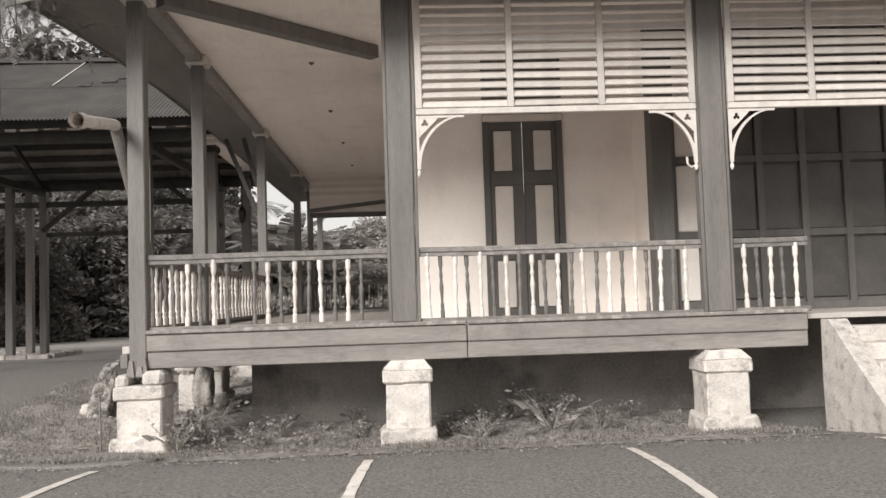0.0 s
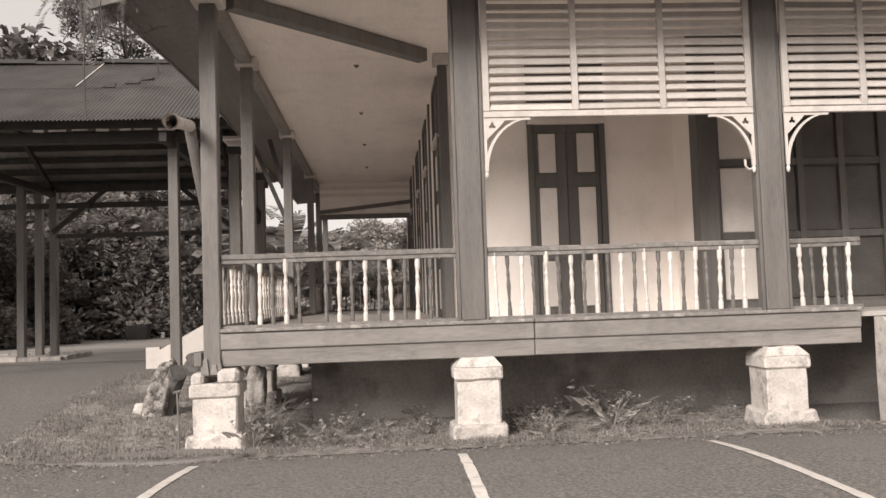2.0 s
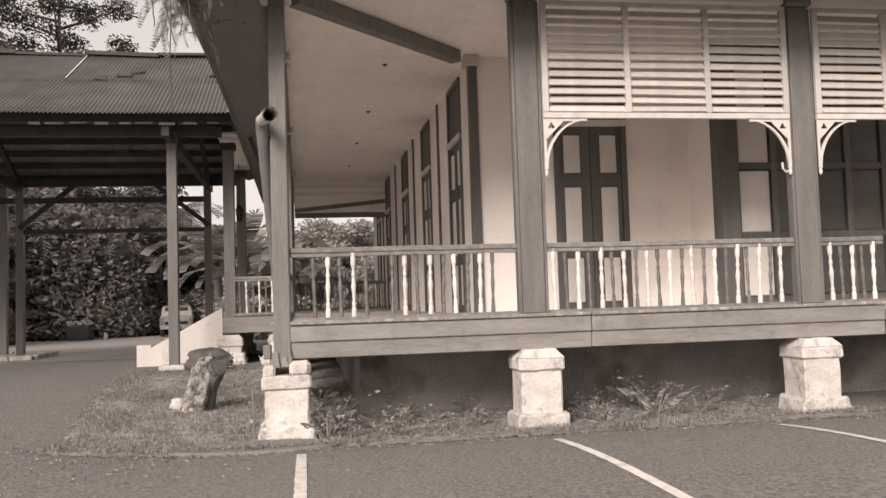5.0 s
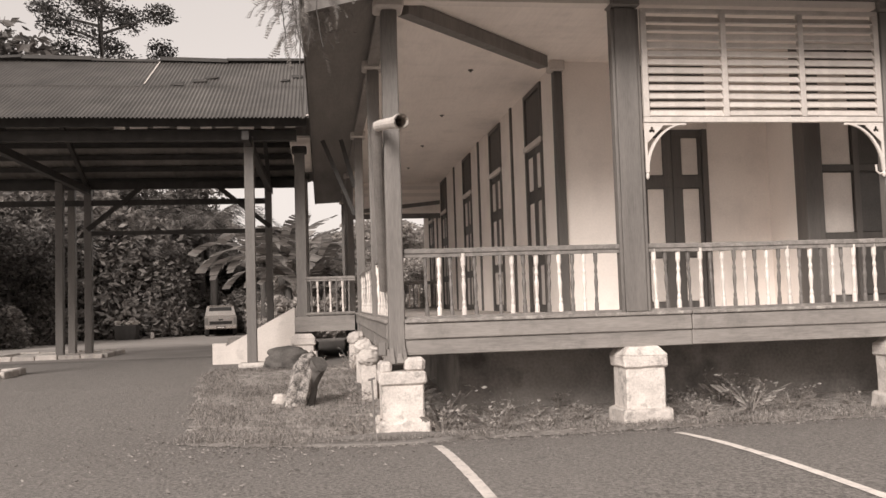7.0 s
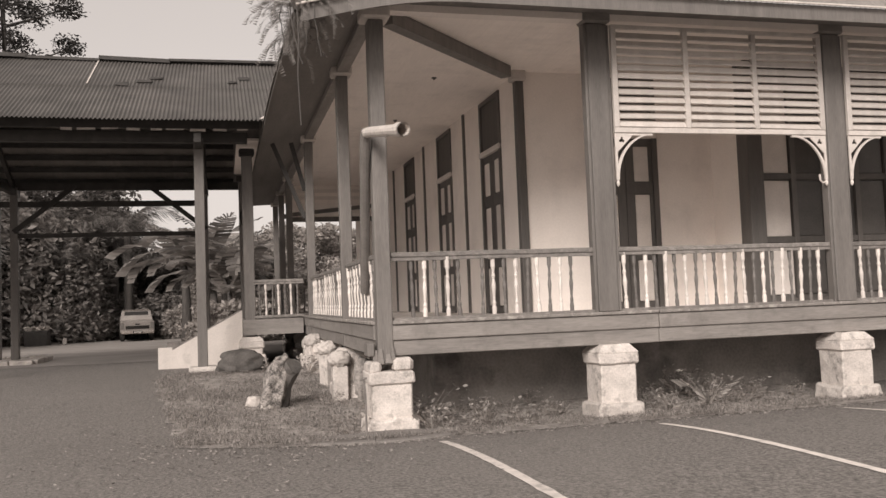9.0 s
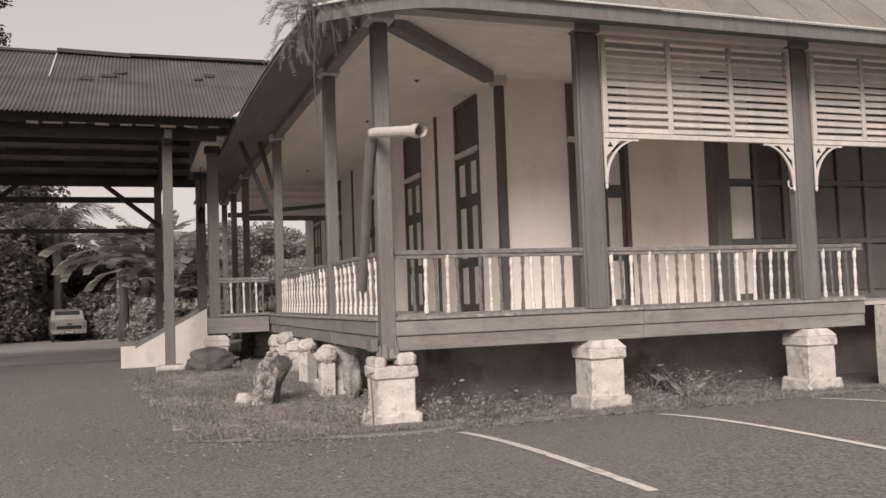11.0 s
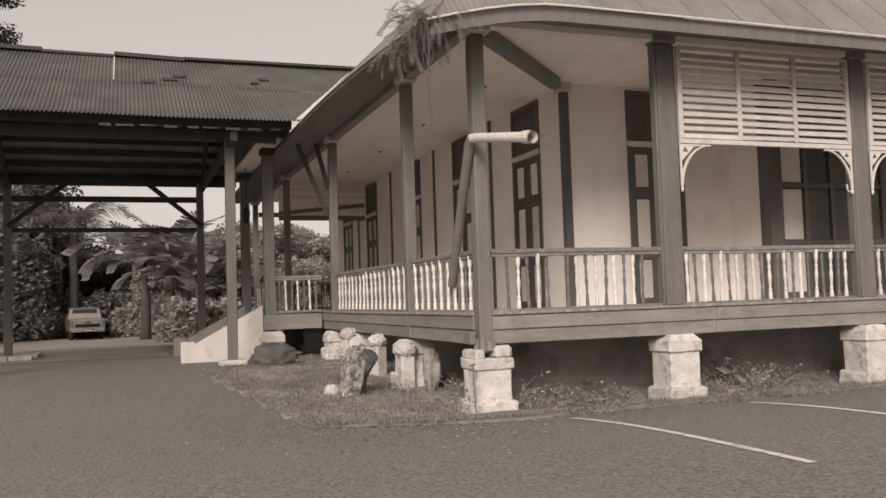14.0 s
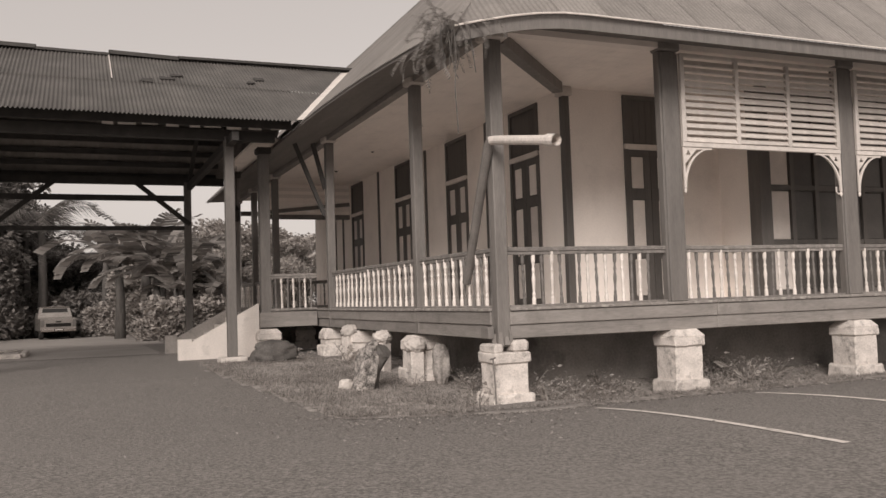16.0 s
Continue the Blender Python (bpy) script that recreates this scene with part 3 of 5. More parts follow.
# ---- louvred screens and fretwork brackets ----
def louvre(x0, x1, z0=3.80, z1=5.25):
    w = x1 - x0
    t = thing("louvre_screen", (x0, PY - 0.08, z0), "white painted louvred timber screen hung between posts", "louvre screen", "louvre screens")
    st = 0.075
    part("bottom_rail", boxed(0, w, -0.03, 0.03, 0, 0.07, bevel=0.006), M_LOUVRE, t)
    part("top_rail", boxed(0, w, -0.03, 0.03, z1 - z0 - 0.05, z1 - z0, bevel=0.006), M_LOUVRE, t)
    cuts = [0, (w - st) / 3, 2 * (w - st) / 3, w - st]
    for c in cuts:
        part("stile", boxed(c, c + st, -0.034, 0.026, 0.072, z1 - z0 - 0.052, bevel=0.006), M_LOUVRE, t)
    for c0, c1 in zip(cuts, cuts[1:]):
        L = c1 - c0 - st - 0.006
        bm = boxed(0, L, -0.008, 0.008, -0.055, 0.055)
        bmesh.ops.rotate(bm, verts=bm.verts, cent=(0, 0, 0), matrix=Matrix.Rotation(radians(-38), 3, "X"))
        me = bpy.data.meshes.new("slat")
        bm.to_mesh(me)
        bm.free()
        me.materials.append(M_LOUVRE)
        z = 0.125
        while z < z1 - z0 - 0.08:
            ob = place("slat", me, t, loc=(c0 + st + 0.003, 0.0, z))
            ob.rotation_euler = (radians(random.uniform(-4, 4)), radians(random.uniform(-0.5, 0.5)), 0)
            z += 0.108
    return t


louvre(P_MID + 0.19, P_RIGHT - 0.19)
louvre(P_RIGHT + 0.19, P_FAR - 0.19)


def bracket(x, sgn):
    """Quarter arch with a pierced trefoil spandrel."""
    t = thing("fretwork_bracket", (x, PY - 0.08, 3.798), "white fretwork arch bracket below the louvres", "bracket", "fretwork brackets")
    W, H, th = 0.55, 0.62, 0.028
    bm = bmesh.new()

    def slab(points, deep=th):
        f = [bm.verts.new((sgn * px, -deep / 2, pz)) for px, pz in points]
        g = [bm.verts.new((sgn * px, deep / 2, pz)) for px, pz in points]
        k = len(points)
        bm.faces.new(f)
        bm.faces.new(g[::-1])
        for i in range(k):
            bm.faces.new((f[i], g[i], g[(i + 1) % k], f[(i + 1) % k]))
    n = 14
    outer, inner = [], []
    for i in range(n + 1):
        a = math.pi / 2 * i / n
        inner.append((W - (W - 0.04) * math.cos(a), -H + (H - 0.02) * math.sin(a)))
        outer.append((W - W * math.cos(a), -H + H * math.sin(a)))
    for i in range(n):
        slab([inner[i], inner[i + 1], outer[i + 1], outer[i]])
    slab([(0, -H), (0.03, -H), (0.03, -0.0), (0, 0)], th * 0.8)
    slab([(0.031, -0.03), (W, -0.03), (W, 0), (0.031, 0)], th * 0.8)
    # solid spandrel pierced by a trefoil
    cx, cz, m = 0.098, -0.092, 48

    def edge(a):
        r = 0.01
        while r < 0.3:
            px, pz = cx + r * math.cos(a), cz + r * math.sin(a)
            if px < 0.029 or pz > -0.029 or px - pz > 0.285 or ((W - px) / (W - 0.035)) ** 2 + ((pz + H) / (H - 0.03)) ** 2 < 1:
                break
            r += 0.002
        return r
    ring = []
    for q in range(m):
        a = 2 * math.pi * q / m
        hole = min(0.017 + 0.026 * abs(math.cos(1.5 * (a - math.pi / 2))), edge(a) - 0.004)
        ring.append(((cx + hole * math.cos(a), cz + hole * math.sin(a)), (cx + edge(a) * math.cos(a), cz + edge(a) * math.sin(a))))
    for q in range(m):
        (i0, o0), (i1, o1) = ring[q], ring[(q + 1) % m]
        slab([i0, i1, o1, o0], th * 0.6)
    bmesh.ops.recalc_face_normals(bm, faces=bm.faces)
    part("fretwork", bm, M_WHITE, t)
    if sgn < 0:
        bm = bmesh.new()
        tube(bm, [(-0.03, 0, -H - 0.03), (-0.08, 0, -H - 0.05), (-0.12, 0, -H - 0.01), (-0.125, 0, -H + 0.07)], [0.010, 0.012, 0.013, 0.015], 6)
        part("broken_curl", bm, M_WHITE, t)
    bm = lathe([(0.006, -0.09), (0.02, -0.07), (0.024, -0.04), (0.014, -0.01), (0.02, 0.0)], 8)
    part("drop_finial", bm, M_WHITE, t, loc=(sgn * 0.02, 0, -H))


bracket(P_MID + 0.19, 1)
bracket(P_RIGHT - 0.19, -1)
bracket(P_RIGHT + 0.19, 1)
bracket(P_FAR - 0.19, -1)


# ---- roofs ----
SLOPE = 1.0
EX, EY = -4.02, 8.70


def eave_front(x):
    k = min(1, max(0, (x - EX) / 1.9))
    return 4.97 + 0.33 * math.sin(k * math.pi / 2)


def eave_side(y):
    k = min(1, max(0, (y - EY) / 8.0))
    return 4.97 + 0.40 * math.sin(k * math.pi / 2) ** 0.8


def corrugated(name, us, v0, v1, at, mat, parent=None, rows=4, amp=0.016, label="", wave=math.pi / 2):
    """Strips of corrugated sheet: u runs along the eave, v up the slope."""
    verts, faces = [], []
    for i, u in enumerate(us):
        a, b = v0(u), v1(u)
        for k in range(rows + 1):
            p = at(u, a + (b - a) * k / rows)
            verts.append((p[0], p[1], p[2] + amp * math.sin(i * wave)))
    for i in range(len(us) - 1):
        for k in range(rows):
            q = i * (rows + 1) + k
            faces.append((q, q + rows + 1, q + rows + 2, q + 1))
    return mesh(name, verts, faces, mat, parent, label, True)


def frange(a, b, s):
    n = int(round((b - a) / s))
    return [a + (b - a) * i / n for i in range(n + 1)]


def front_at(x, v):
    y = EY + v
    lift = max(0, 1 - v / 3.0)
    return (x, y, 5.30 + SLOPE * v + (eave_front(x) - 5.30) * lift)


def side_at(y, v):
    x = EX + v
    lift = max(0, 1 - v / 3.0)
    return (x, y, 5.30 + SLOPE * v + (eave_side(y) - 5.30) * lift)


roof = thing("roof", (0, 0, 0), "hipped roof of weathered corrugated iron sheets", "roof", kind="structure")
for k, u in enumerate(frange(EX, 10.0, 0.78)[:-1]):
    for v0, v1, lap in ((0.0, 2.45, 0.0), (2.4, 4.85, 0.012), (4.8, 5.4, 0.024)):
        if u - EX + 0.78 > v0:
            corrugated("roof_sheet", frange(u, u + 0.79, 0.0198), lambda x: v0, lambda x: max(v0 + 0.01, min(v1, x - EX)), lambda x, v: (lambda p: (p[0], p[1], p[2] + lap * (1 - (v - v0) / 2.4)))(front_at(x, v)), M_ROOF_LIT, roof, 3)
for k, u in enumerate(frange(EY, 31.5, 0.78)[:-1]):
    for v0, v1, lap in ((0.0, 2.45, 0.0), (2.4, 4.85, 0.012), (4.8, 5.4, 0.024)):
        if u - EY + 0.78 > v0:
            corrugated("roof_sheet", frange(u, u + 0.79, 0.0198), lambda y: v0, lambda y: max(v0 + 0.01, min(v1, y - EY)), lambda y, v: (lambda p: (p[0], p[1], p[2] + lap * (1 - (v - v0) / 2.4)))(side_at(y, v)), M_ROOF_LIT, roof, 3)
# boarded underside of the eaves, from the edge to the post line
verts, faces = [], []
xs = frange(EX + 0.06, 9.5, 0.3)
for x in xs:
    p = front_at(x, 0.04)
    verts.append((p[0], p[1], p[2] - 0.06))
    verts.append((x, min(PY - 0.09, EY + x - EX), CEIL - 0.03 - (0.3 * max(0, 1 - (x - EX) / 1.0))))
for i in range(len(xs) - 1):
    faces.append((2 * i, 2 * i + 1, 2 * i + 3, 2 * i + 2))
n0 = len(verts)
ys = frange(EY + 0.06, 31.3, 0.3)
for y in ys:
    p = side_at(y, 0.04)
    verts.append((p[0], p[1], p[2] - 0.06))
    verts.append((min(PX - 0.09, EX + y - EY), y, CEIL - 0.03 - (0.3 * max(0, 1 - (y - EY) / 1.0))))
for i in range(len(ys) - 1):
    faces.append((n0 + 2 * i, n0 + 2 * i + 2, n0 + 2 * i + 3, n0 + 2 * i + 1))
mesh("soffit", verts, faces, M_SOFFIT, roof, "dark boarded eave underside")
verts, faces = [], []
for i, x in enumerate(xs):
    p = front_at(x, 0.03)
    for dy, dz in ((0, -0.03), (0, -0.22), (0.03, -0.22), (0.03, -0.03)):
        verts.append((p[0], p[1] + dy, p[2] + dz))
    if i:
        for q in range(4):
            faces.append((4 * i - 4 + q, 4 * i - 4 + (q + 1) % 4, 4 * i + (q + 1) % 4, 4 * i + q))
mesh("fascia", verts, faces, M_POST, roof, "weathered brown fascia board")
verts, faces = [], []
for i, y in enumerate(ys):
    p = side_at(y, 0.03)
    for dx, dz in ((0, -0.02), (0, -0.075), (0.03, -0.075), (0.03, -0.02)):
        verts.append((p[0] + dx, p[1], p[2] + dz))
    if i:
        for q in range(4):
            faces.append((4 * i - 4 + q, 4 * i - 4 + (q + 1) % 4, 4 * i + (q + 1) % 4, 4 * i + q))
mesh("fascia", verts, faces, M_SOFFIT, roof, "dark side fascia board")
part("roof_deck", boxed(EX + 5.35, 10.0, EY + 5.35, 31.4, 10.62, 10.68), M_ROOF_LIT, roof)
# hip capping and gutter wire
bm = bmesh.new()
tube(bm, [(EX + v, EY + v, 5.33 + SLOPE * v - 0.35 * max(0, 1 - v / 3)) for v in (0.0, 0.7, 1.5, 3, 4.2, 5.35)], 0.07, 8)
part("hip_capping", bm, M_ROOF_LIT, roof)
bm = bmesh.new()
tube(bm, [(x, EY - 0.03, eave_front(x) + 0.0) for x in frange(EX, 9.0, 0.4)], 0.014, 6)
part("eave_wire", bm, M_FLASH, roof, "thin pale edge strip")

# ---- porte-cochere ----
CY0, CY1, CR, CEZ = 16.72, 25.9, 21.1, 5.40
CSL = (7.72 - CEZ) / (CR - CY0)
carport = thing("roof_carport", (0, 0, 0), "gabled carport roof of rusted corrugated iron", "roof", kind="structure")


def near_at(x, v):
    return (x, CY0 + v, CEZ + CSL * v + 0.02 * noise.noise((x * 0.4, v * 0.6, 0)))


def far_at(x, v):
    return (x, CY1 - v * (CY1 - CR) / (CR - CY0), CEZ + CSL * v)


VR = CR - CY0


def valley_v(x):
    """How far up the carport slope the main roof covers it."""
    if x < EX:
        return 0.0
    return min(VR, max(0, (5.37 + SLOPE * (x - EX) - CEZ) / CSL))


SH = 0.81
for k in range(22):
    u = 0.6 - SH * (k + 1)
    for v0, v1, lap in ((0.0, 2.25, 0.0), (2.2, VR, 0.014)):
        if valley_v(u) >= v1 - 0.02:
            continue
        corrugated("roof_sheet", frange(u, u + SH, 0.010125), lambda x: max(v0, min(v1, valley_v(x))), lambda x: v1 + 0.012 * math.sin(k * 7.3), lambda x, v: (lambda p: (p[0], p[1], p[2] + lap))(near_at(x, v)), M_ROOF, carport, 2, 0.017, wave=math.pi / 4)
# Far slope, seen from below, in the iron with bounce light painted in.
for k in range(9):
    u = -3.0 - 1.6 * (k + 1)
    corrugated("roof_sheet", frange(u, u + 1.61, 0.06), lambda x: 0.0, lambda x: VR, lambda x, v: far_at(x, v), M_UNDER, carport, 2, 0.018)
bm = bmesh.new()
for k in range(9):
    a = -4.4 - 1.6 * k + (3.9 if k == 0 else 0)
    bar(bm, (-4.4 - 1.6 * (k + 1) - 0.02, CR, 7.77 + 0.05 * math.sin(k * 2.9)), (a, CR, 7.77 + 0.05 * math.sin(k * 4.9 + 0.8)), 0.30, 0.06 + 0.03 * (k % 2))
part("ridge_capping", bm, M_DARK, carport)
verts = []
bm = bmesh.new()
for k in range(6):
    xa, xb = EX + 0.03 + k * 0.55, EX + 0.03 + (k + 1) * 0.55 + 0.03
    pa, pb = near_at(xa, valley_v(xa)), near_at(xb, valley_v(xb))
    bar(bm, (pa[0], pa[1], pa[2] + 0.04 + 0.01 * (k % 2)), (pb[0], pb[1], pb[2] + 0.04), 0.2, 0.012)
part("valley_flashing", bm, M_FLASH, carport, "pale metal valley flashing")
# Eave board in near-black M_DARK; the shade under the eave is in that colour.
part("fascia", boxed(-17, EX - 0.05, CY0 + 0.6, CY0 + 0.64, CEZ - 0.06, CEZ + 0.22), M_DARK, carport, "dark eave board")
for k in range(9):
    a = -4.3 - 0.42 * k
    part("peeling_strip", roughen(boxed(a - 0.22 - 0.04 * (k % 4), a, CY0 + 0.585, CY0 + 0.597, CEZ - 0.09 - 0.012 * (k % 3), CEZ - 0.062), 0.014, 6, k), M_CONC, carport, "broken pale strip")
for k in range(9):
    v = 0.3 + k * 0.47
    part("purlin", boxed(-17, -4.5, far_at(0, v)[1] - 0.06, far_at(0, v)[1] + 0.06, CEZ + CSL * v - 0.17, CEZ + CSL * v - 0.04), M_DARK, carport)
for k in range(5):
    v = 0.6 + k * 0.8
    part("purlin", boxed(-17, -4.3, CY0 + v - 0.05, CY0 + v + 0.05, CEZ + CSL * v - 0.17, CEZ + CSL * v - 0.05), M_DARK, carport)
for k, (x, v, w) in enumerate(((-6.22, 2.85, 0.30), (-6.45, 2.55, 0.34), (-6.9, 2.32, 0.28), (-4.55, 2.6, 0.2), (-4.3, 2.95, 0.26))):
    p = near_at(x, v)
    bm = roughen(boxed(-w / 2, w / 2, -0.09, 0.09, 0.02, 0.06, bevel=0.02), 0.05, 7, k)
    bmesh.ops.rotate(bm, verts=bm.verts, cent=(0, 0, 0), matrix=Matrix.Rotation(math.atan(CSL), 3, "X"))
    part("debris_patch", bm, M_DARK, carport, "dark leaf debris lying on the sheets", loc=p)
bm = bmesh.new()
p, q = near_at(-7.62, 2.3), near_at(-7.62, VR - 0.1)
bar(bm, (p[0], p[1], p[2] + 0.045), (q[0], q[1], q[2] + 0.045), 0.025, 0.008)
part("pale_seam", bm, M_FLASH, carport, "pale sheet seam")

CX_R, CX_L, CNY, CFY = -5.3, -10.45, 18.0, 25.4


def carport_post(x, y, w=0.2, top=5.25, pad=True):
    g = ground_z(x, y)
    t = thing("carport_post", (x, y, g), "dark brown square timber carport post", "post", "carport posts")
    part("shaft", boxed(-w / 2, w / 2, -w / 2, w / 2, 0.08 if pad else 0, top - g, bevel=0.01), M_POST, t)
    if pad:
        bm = boxed(-0.28, 0.28, -0.26, 0.26, -0.05, 0.12, bevel=0.03)
        part("footing", roughen(bm, 0.02, 6), M_PIER, t, "whitewashed concrete footing")
    return t


carport_post(CX_R, CNY)
carport_post(CX_R - 0.05, CFY)
carport_post(CX_L, CNY, pad=False)
carport_post(CX_L, CFY, pad=False)
carport_post(CX_L - 0.53, CFY + 0.3, pad=False)
carport_post(CX_L - 0.47, CFY - 1.1, pad=False)


def beam(name, a, b, w, h, label, mat=None):
    c = (Vector(a) + Vector(b)) / 2
    bm = bar(bmesh.new(), Vector(a) - c, Vector(b) - c, w, h)
    ob = part(name, bm, mat or M_SOFFIT)
    ob.location = c
    return tagged(ob, label, "beam", "carport beams", "structure")


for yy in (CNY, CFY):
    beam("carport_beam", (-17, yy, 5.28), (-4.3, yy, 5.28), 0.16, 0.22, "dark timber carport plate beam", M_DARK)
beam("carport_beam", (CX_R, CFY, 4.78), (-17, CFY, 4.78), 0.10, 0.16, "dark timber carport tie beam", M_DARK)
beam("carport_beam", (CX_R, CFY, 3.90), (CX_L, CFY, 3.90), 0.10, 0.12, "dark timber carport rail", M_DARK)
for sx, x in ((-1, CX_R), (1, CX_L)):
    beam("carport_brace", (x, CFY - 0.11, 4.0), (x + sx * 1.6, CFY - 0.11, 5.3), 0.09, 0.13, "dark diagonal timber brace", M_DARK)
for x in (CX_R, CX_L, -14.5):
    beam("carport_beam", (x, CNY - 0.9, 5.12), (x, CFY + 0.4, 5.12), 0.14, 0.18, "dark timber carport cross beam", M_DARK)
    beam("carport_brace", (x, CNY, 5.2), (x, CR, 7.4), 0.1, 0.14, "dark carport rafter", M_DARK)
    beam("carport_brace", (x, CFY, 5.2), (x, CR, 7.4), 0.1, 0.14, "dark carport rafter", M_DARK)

# porch and stair
post(-4.28, 19.42, 0.24, 1.03, 5.3, head=M_DARK)
post(-4.28, 23.6, 0.24, 1.03, 5.3, head=M_DARK)
bm = boxed(-4.45, PX - 0.13, 19.2, 23.8, 1.06, FLOOR)
tagged(part("floor_porch", bm, M_BEAM_X), "brown timber porch floor and edge beam", "floor", kind="structure")
pier(-4.28, 23.6, 1.05, False, "whitewashed masonry pier under the porch")
stair = thing("porch_stair", (-4.46, 19.35, 0.3), "white plastered porch stair with sloping side walls", "stairs", kind="structure")


def stair_wall(y0, y1, mat):
    bm = bmesh.new()
    prof = [(0, -0.2), (0, 1.32), (-1.52, 0.50), (-1.52, 0.56), (-1.82, 0.56), (-1.82, -0.2)]
    f = [bm.verts.new((x, y0, z)) for x, z in prof]
    g = [bm.verts.new((x, y1, z)) for x, z in prof]
    bm.faces.new(f)
    bm.faces.new(g[::-1])
    for i in range(6):
        bm.faces.new((f[i], g[i], g[(i + 1) % 6], f[(i + 1) % 6]))
    bmesh.ops.recalc_face_normals(bm, faces=bm.faces)
    part("side_wall", bm, mat, stair)


stair_wall(0.0, 0.2, M_LIME)
# Far wall darker: mould and the stair's inner shade are both in its colour.
stair_wall(3.2, 3.4, M_FOUND)
for k in range(6):
    part("step", boxed(-1.7 + k * 0.28, 0, 0.205, 3.195, -0.1 + 0.18 * k, 0.08 + 0.18 * (k + 0.0), bevel=0.01), M_CONC, stair)

# ---- front stair ----
fs = thing("front_stair", (4.72, 9.62, 0.12), "stained whitewashed front stair with sloping side wall", "stairs", kind="structure")
bm = bmesh.new()
prof = [(0, -0.15), (0, 1.22), (-0.16, 1.22), (-1.75, -0.02), (-1.75, -0.15)]
f = [bm.verts.new((0, y, z)) for y, z in prof]
g = [bm.verts.new((0.22, y, z)) for y, z in prof]
bm.faces.new(f)
bm.faces.new(g[::-1])
for i in range(5):
    bm.faces.new((f[i], g[i], g[(i + 1) % 5], f[(i + 1) % 5]))
bmesh.ops.recalc_face_normals(bm, faces=bm.faces)
bmesh.ops.subdivide_edges(bm, edges=bm.edges[:], cuts=3, use_grid_fill=True)
part("side_wall", roughen(bm, 0.012, 5), M_PIER, fs, "whitewashed wall with black mould")
for k in range(7):
    part("step", boxed(0.225, 2.3, -1.8 + 0.25 * k, 0.0, -0.12 + 0.18 * k, 0.06 + 0.18 * k, bevel=0.012), M_PIER, fs)

bm = lathe([(0.86, -0.06), (0.84, 0.0), (0.80, 0.012)], 28)
for v in bm.verts:
    k = 1 + 0.16 * noise.noise(Vector((v.co.x * 1.6, v.co.y * 1.6, 3)))
    v.co.x, v.co.y = v.co.x * k, v.co.y * 0.42 * k
ob = part("concrete_apron", bm, M_APRON)
ob.location = (-3.25, 8.50, ground_z(-3.25, 8.5) + 0.045)
tagged(ob, "flat cracked concrete slab before the corner pier", "slab", kind="structure")

# ---- rain pipe at the corner post ----
pipe = thing("rain_pipe", (-3.15, 9.55, 3.75), "broken white rain pipe elbow fixed to the corner post", "drain pipe")
bm = bmesh.new()
tube(bm, [(0, 0, -0.02), (0.02, -0.12, -0.03), (0.13, -1.36, -0.25)], 0.062, 12, cap=False)
tube(bm, [(0.13, -1.36, -0.25), (0.02, -0.12, -0.03)], 0.052, 12, cap=False)
part("spout", bm, M_PIPE, pipe)
bm = bmesh.new()
tube(bm, [(0.125, -1.33, -0.245), (0.14, -1.50, -0.275)], 0.078, 12, cap=False)
tube(bm, [(0.14, -1.50, -0.275), (0.125, -1.33, -0.245)], 0.066, 12, cap=False)
part("socket", bm, M_PIPE, pipe, "white pipe socket")
bm = bmesh.new()
tube(bm, [(0, -0.03, 0.0), (-0.005, 0.07, -0.09), (0.12, 1.2, -1.92)], 0.065, 12)
part("downpipe", bm, M_PIPE_DARK, pipe, "brown leaning downpipe")

stake = thing("metal_stake", (-3.28, 9.38, ground_z(-3.28, 9.38)), "thin rusty metal stake before the corner pier", "stake")
bm = bmesh.new()
tube(bm, [(0, 0, -0.05), (-0.005, 0.01, 0.35), (-0.02, 0.02, 0.70)], 0.011, 6)
part("rod", bm, M_PIPE_DARK, stake)
bm = bmesh.new()
tube(bm, [(-0.06, 0.02, 0.68), (0.02, 0.02, 0.70)], 0.014, 6)
part("hook", bm, M_PIPE_DARK, stake)


# ---- stones and stumps on the bed ----
def stone(name, loc, size, label, mat=None, seed=1.0, flare=0.0, category="stone"):
    bm = bmesh.new()
    bmesh.ops.create_icosphere(bm, subdivisions=4, radius=1)
    for v in bm.verts:
        k = 1 + flare * v.co.z
        n1 = noise.noise(v.co * 1.3 + Vector((seed, 0, 0))) * 0.30
        n2 = noise.noise(v.co * 4.0 + Vector((0, seed, 0))) * 0.14 + noise.noise(v.co * 9.0 + Vector((seed, seed, 0))) * 0.06
        p = Vector((max(-0.8, min(0.8, v.co.x)), max(-0.8, min(0.8, v.co.y)), max(-0.9, min(0.9, v.co.z)))) * (1 + n1 + n2)
        v.co = Vector((p.x * size[0] * k, p.y * size[1] * k, p.z * size[2]))
    ob = part(name, bm, mat or M_STONE, smooth=True)
    ob.location = loc
    return tagged(ob, label, category, "garden stones")


def gz(x, y):
    return ground_z(x, y) + 0.04


rock = thing("standing_stone", (-4.17, 12.15, gz(-4.1, 12.1)), "rough lichen-covered upright stone with a pale crusted top", "stone", "garden stones")
for nm, loc, size, m, sd, fl in (("stone_body", (0, 0, 0.30), (0.19, 0.22, 0.46), M_LICHEN, 3.1, 0.05), ("crust", (0.10, 0.0, 0.68), (0.12, 0.13, 0.06), M_LICHEN, 5.2, 0.0)):
    ob = stone(nm, loc, size, "", m, sd, fl)
    ob.parent = rock
    for vert in ob.data.vertices:
        vert.co.x += 0.30 * vert.co.z
    del ob["category"], ob["group"]
bm = bmesh.new()
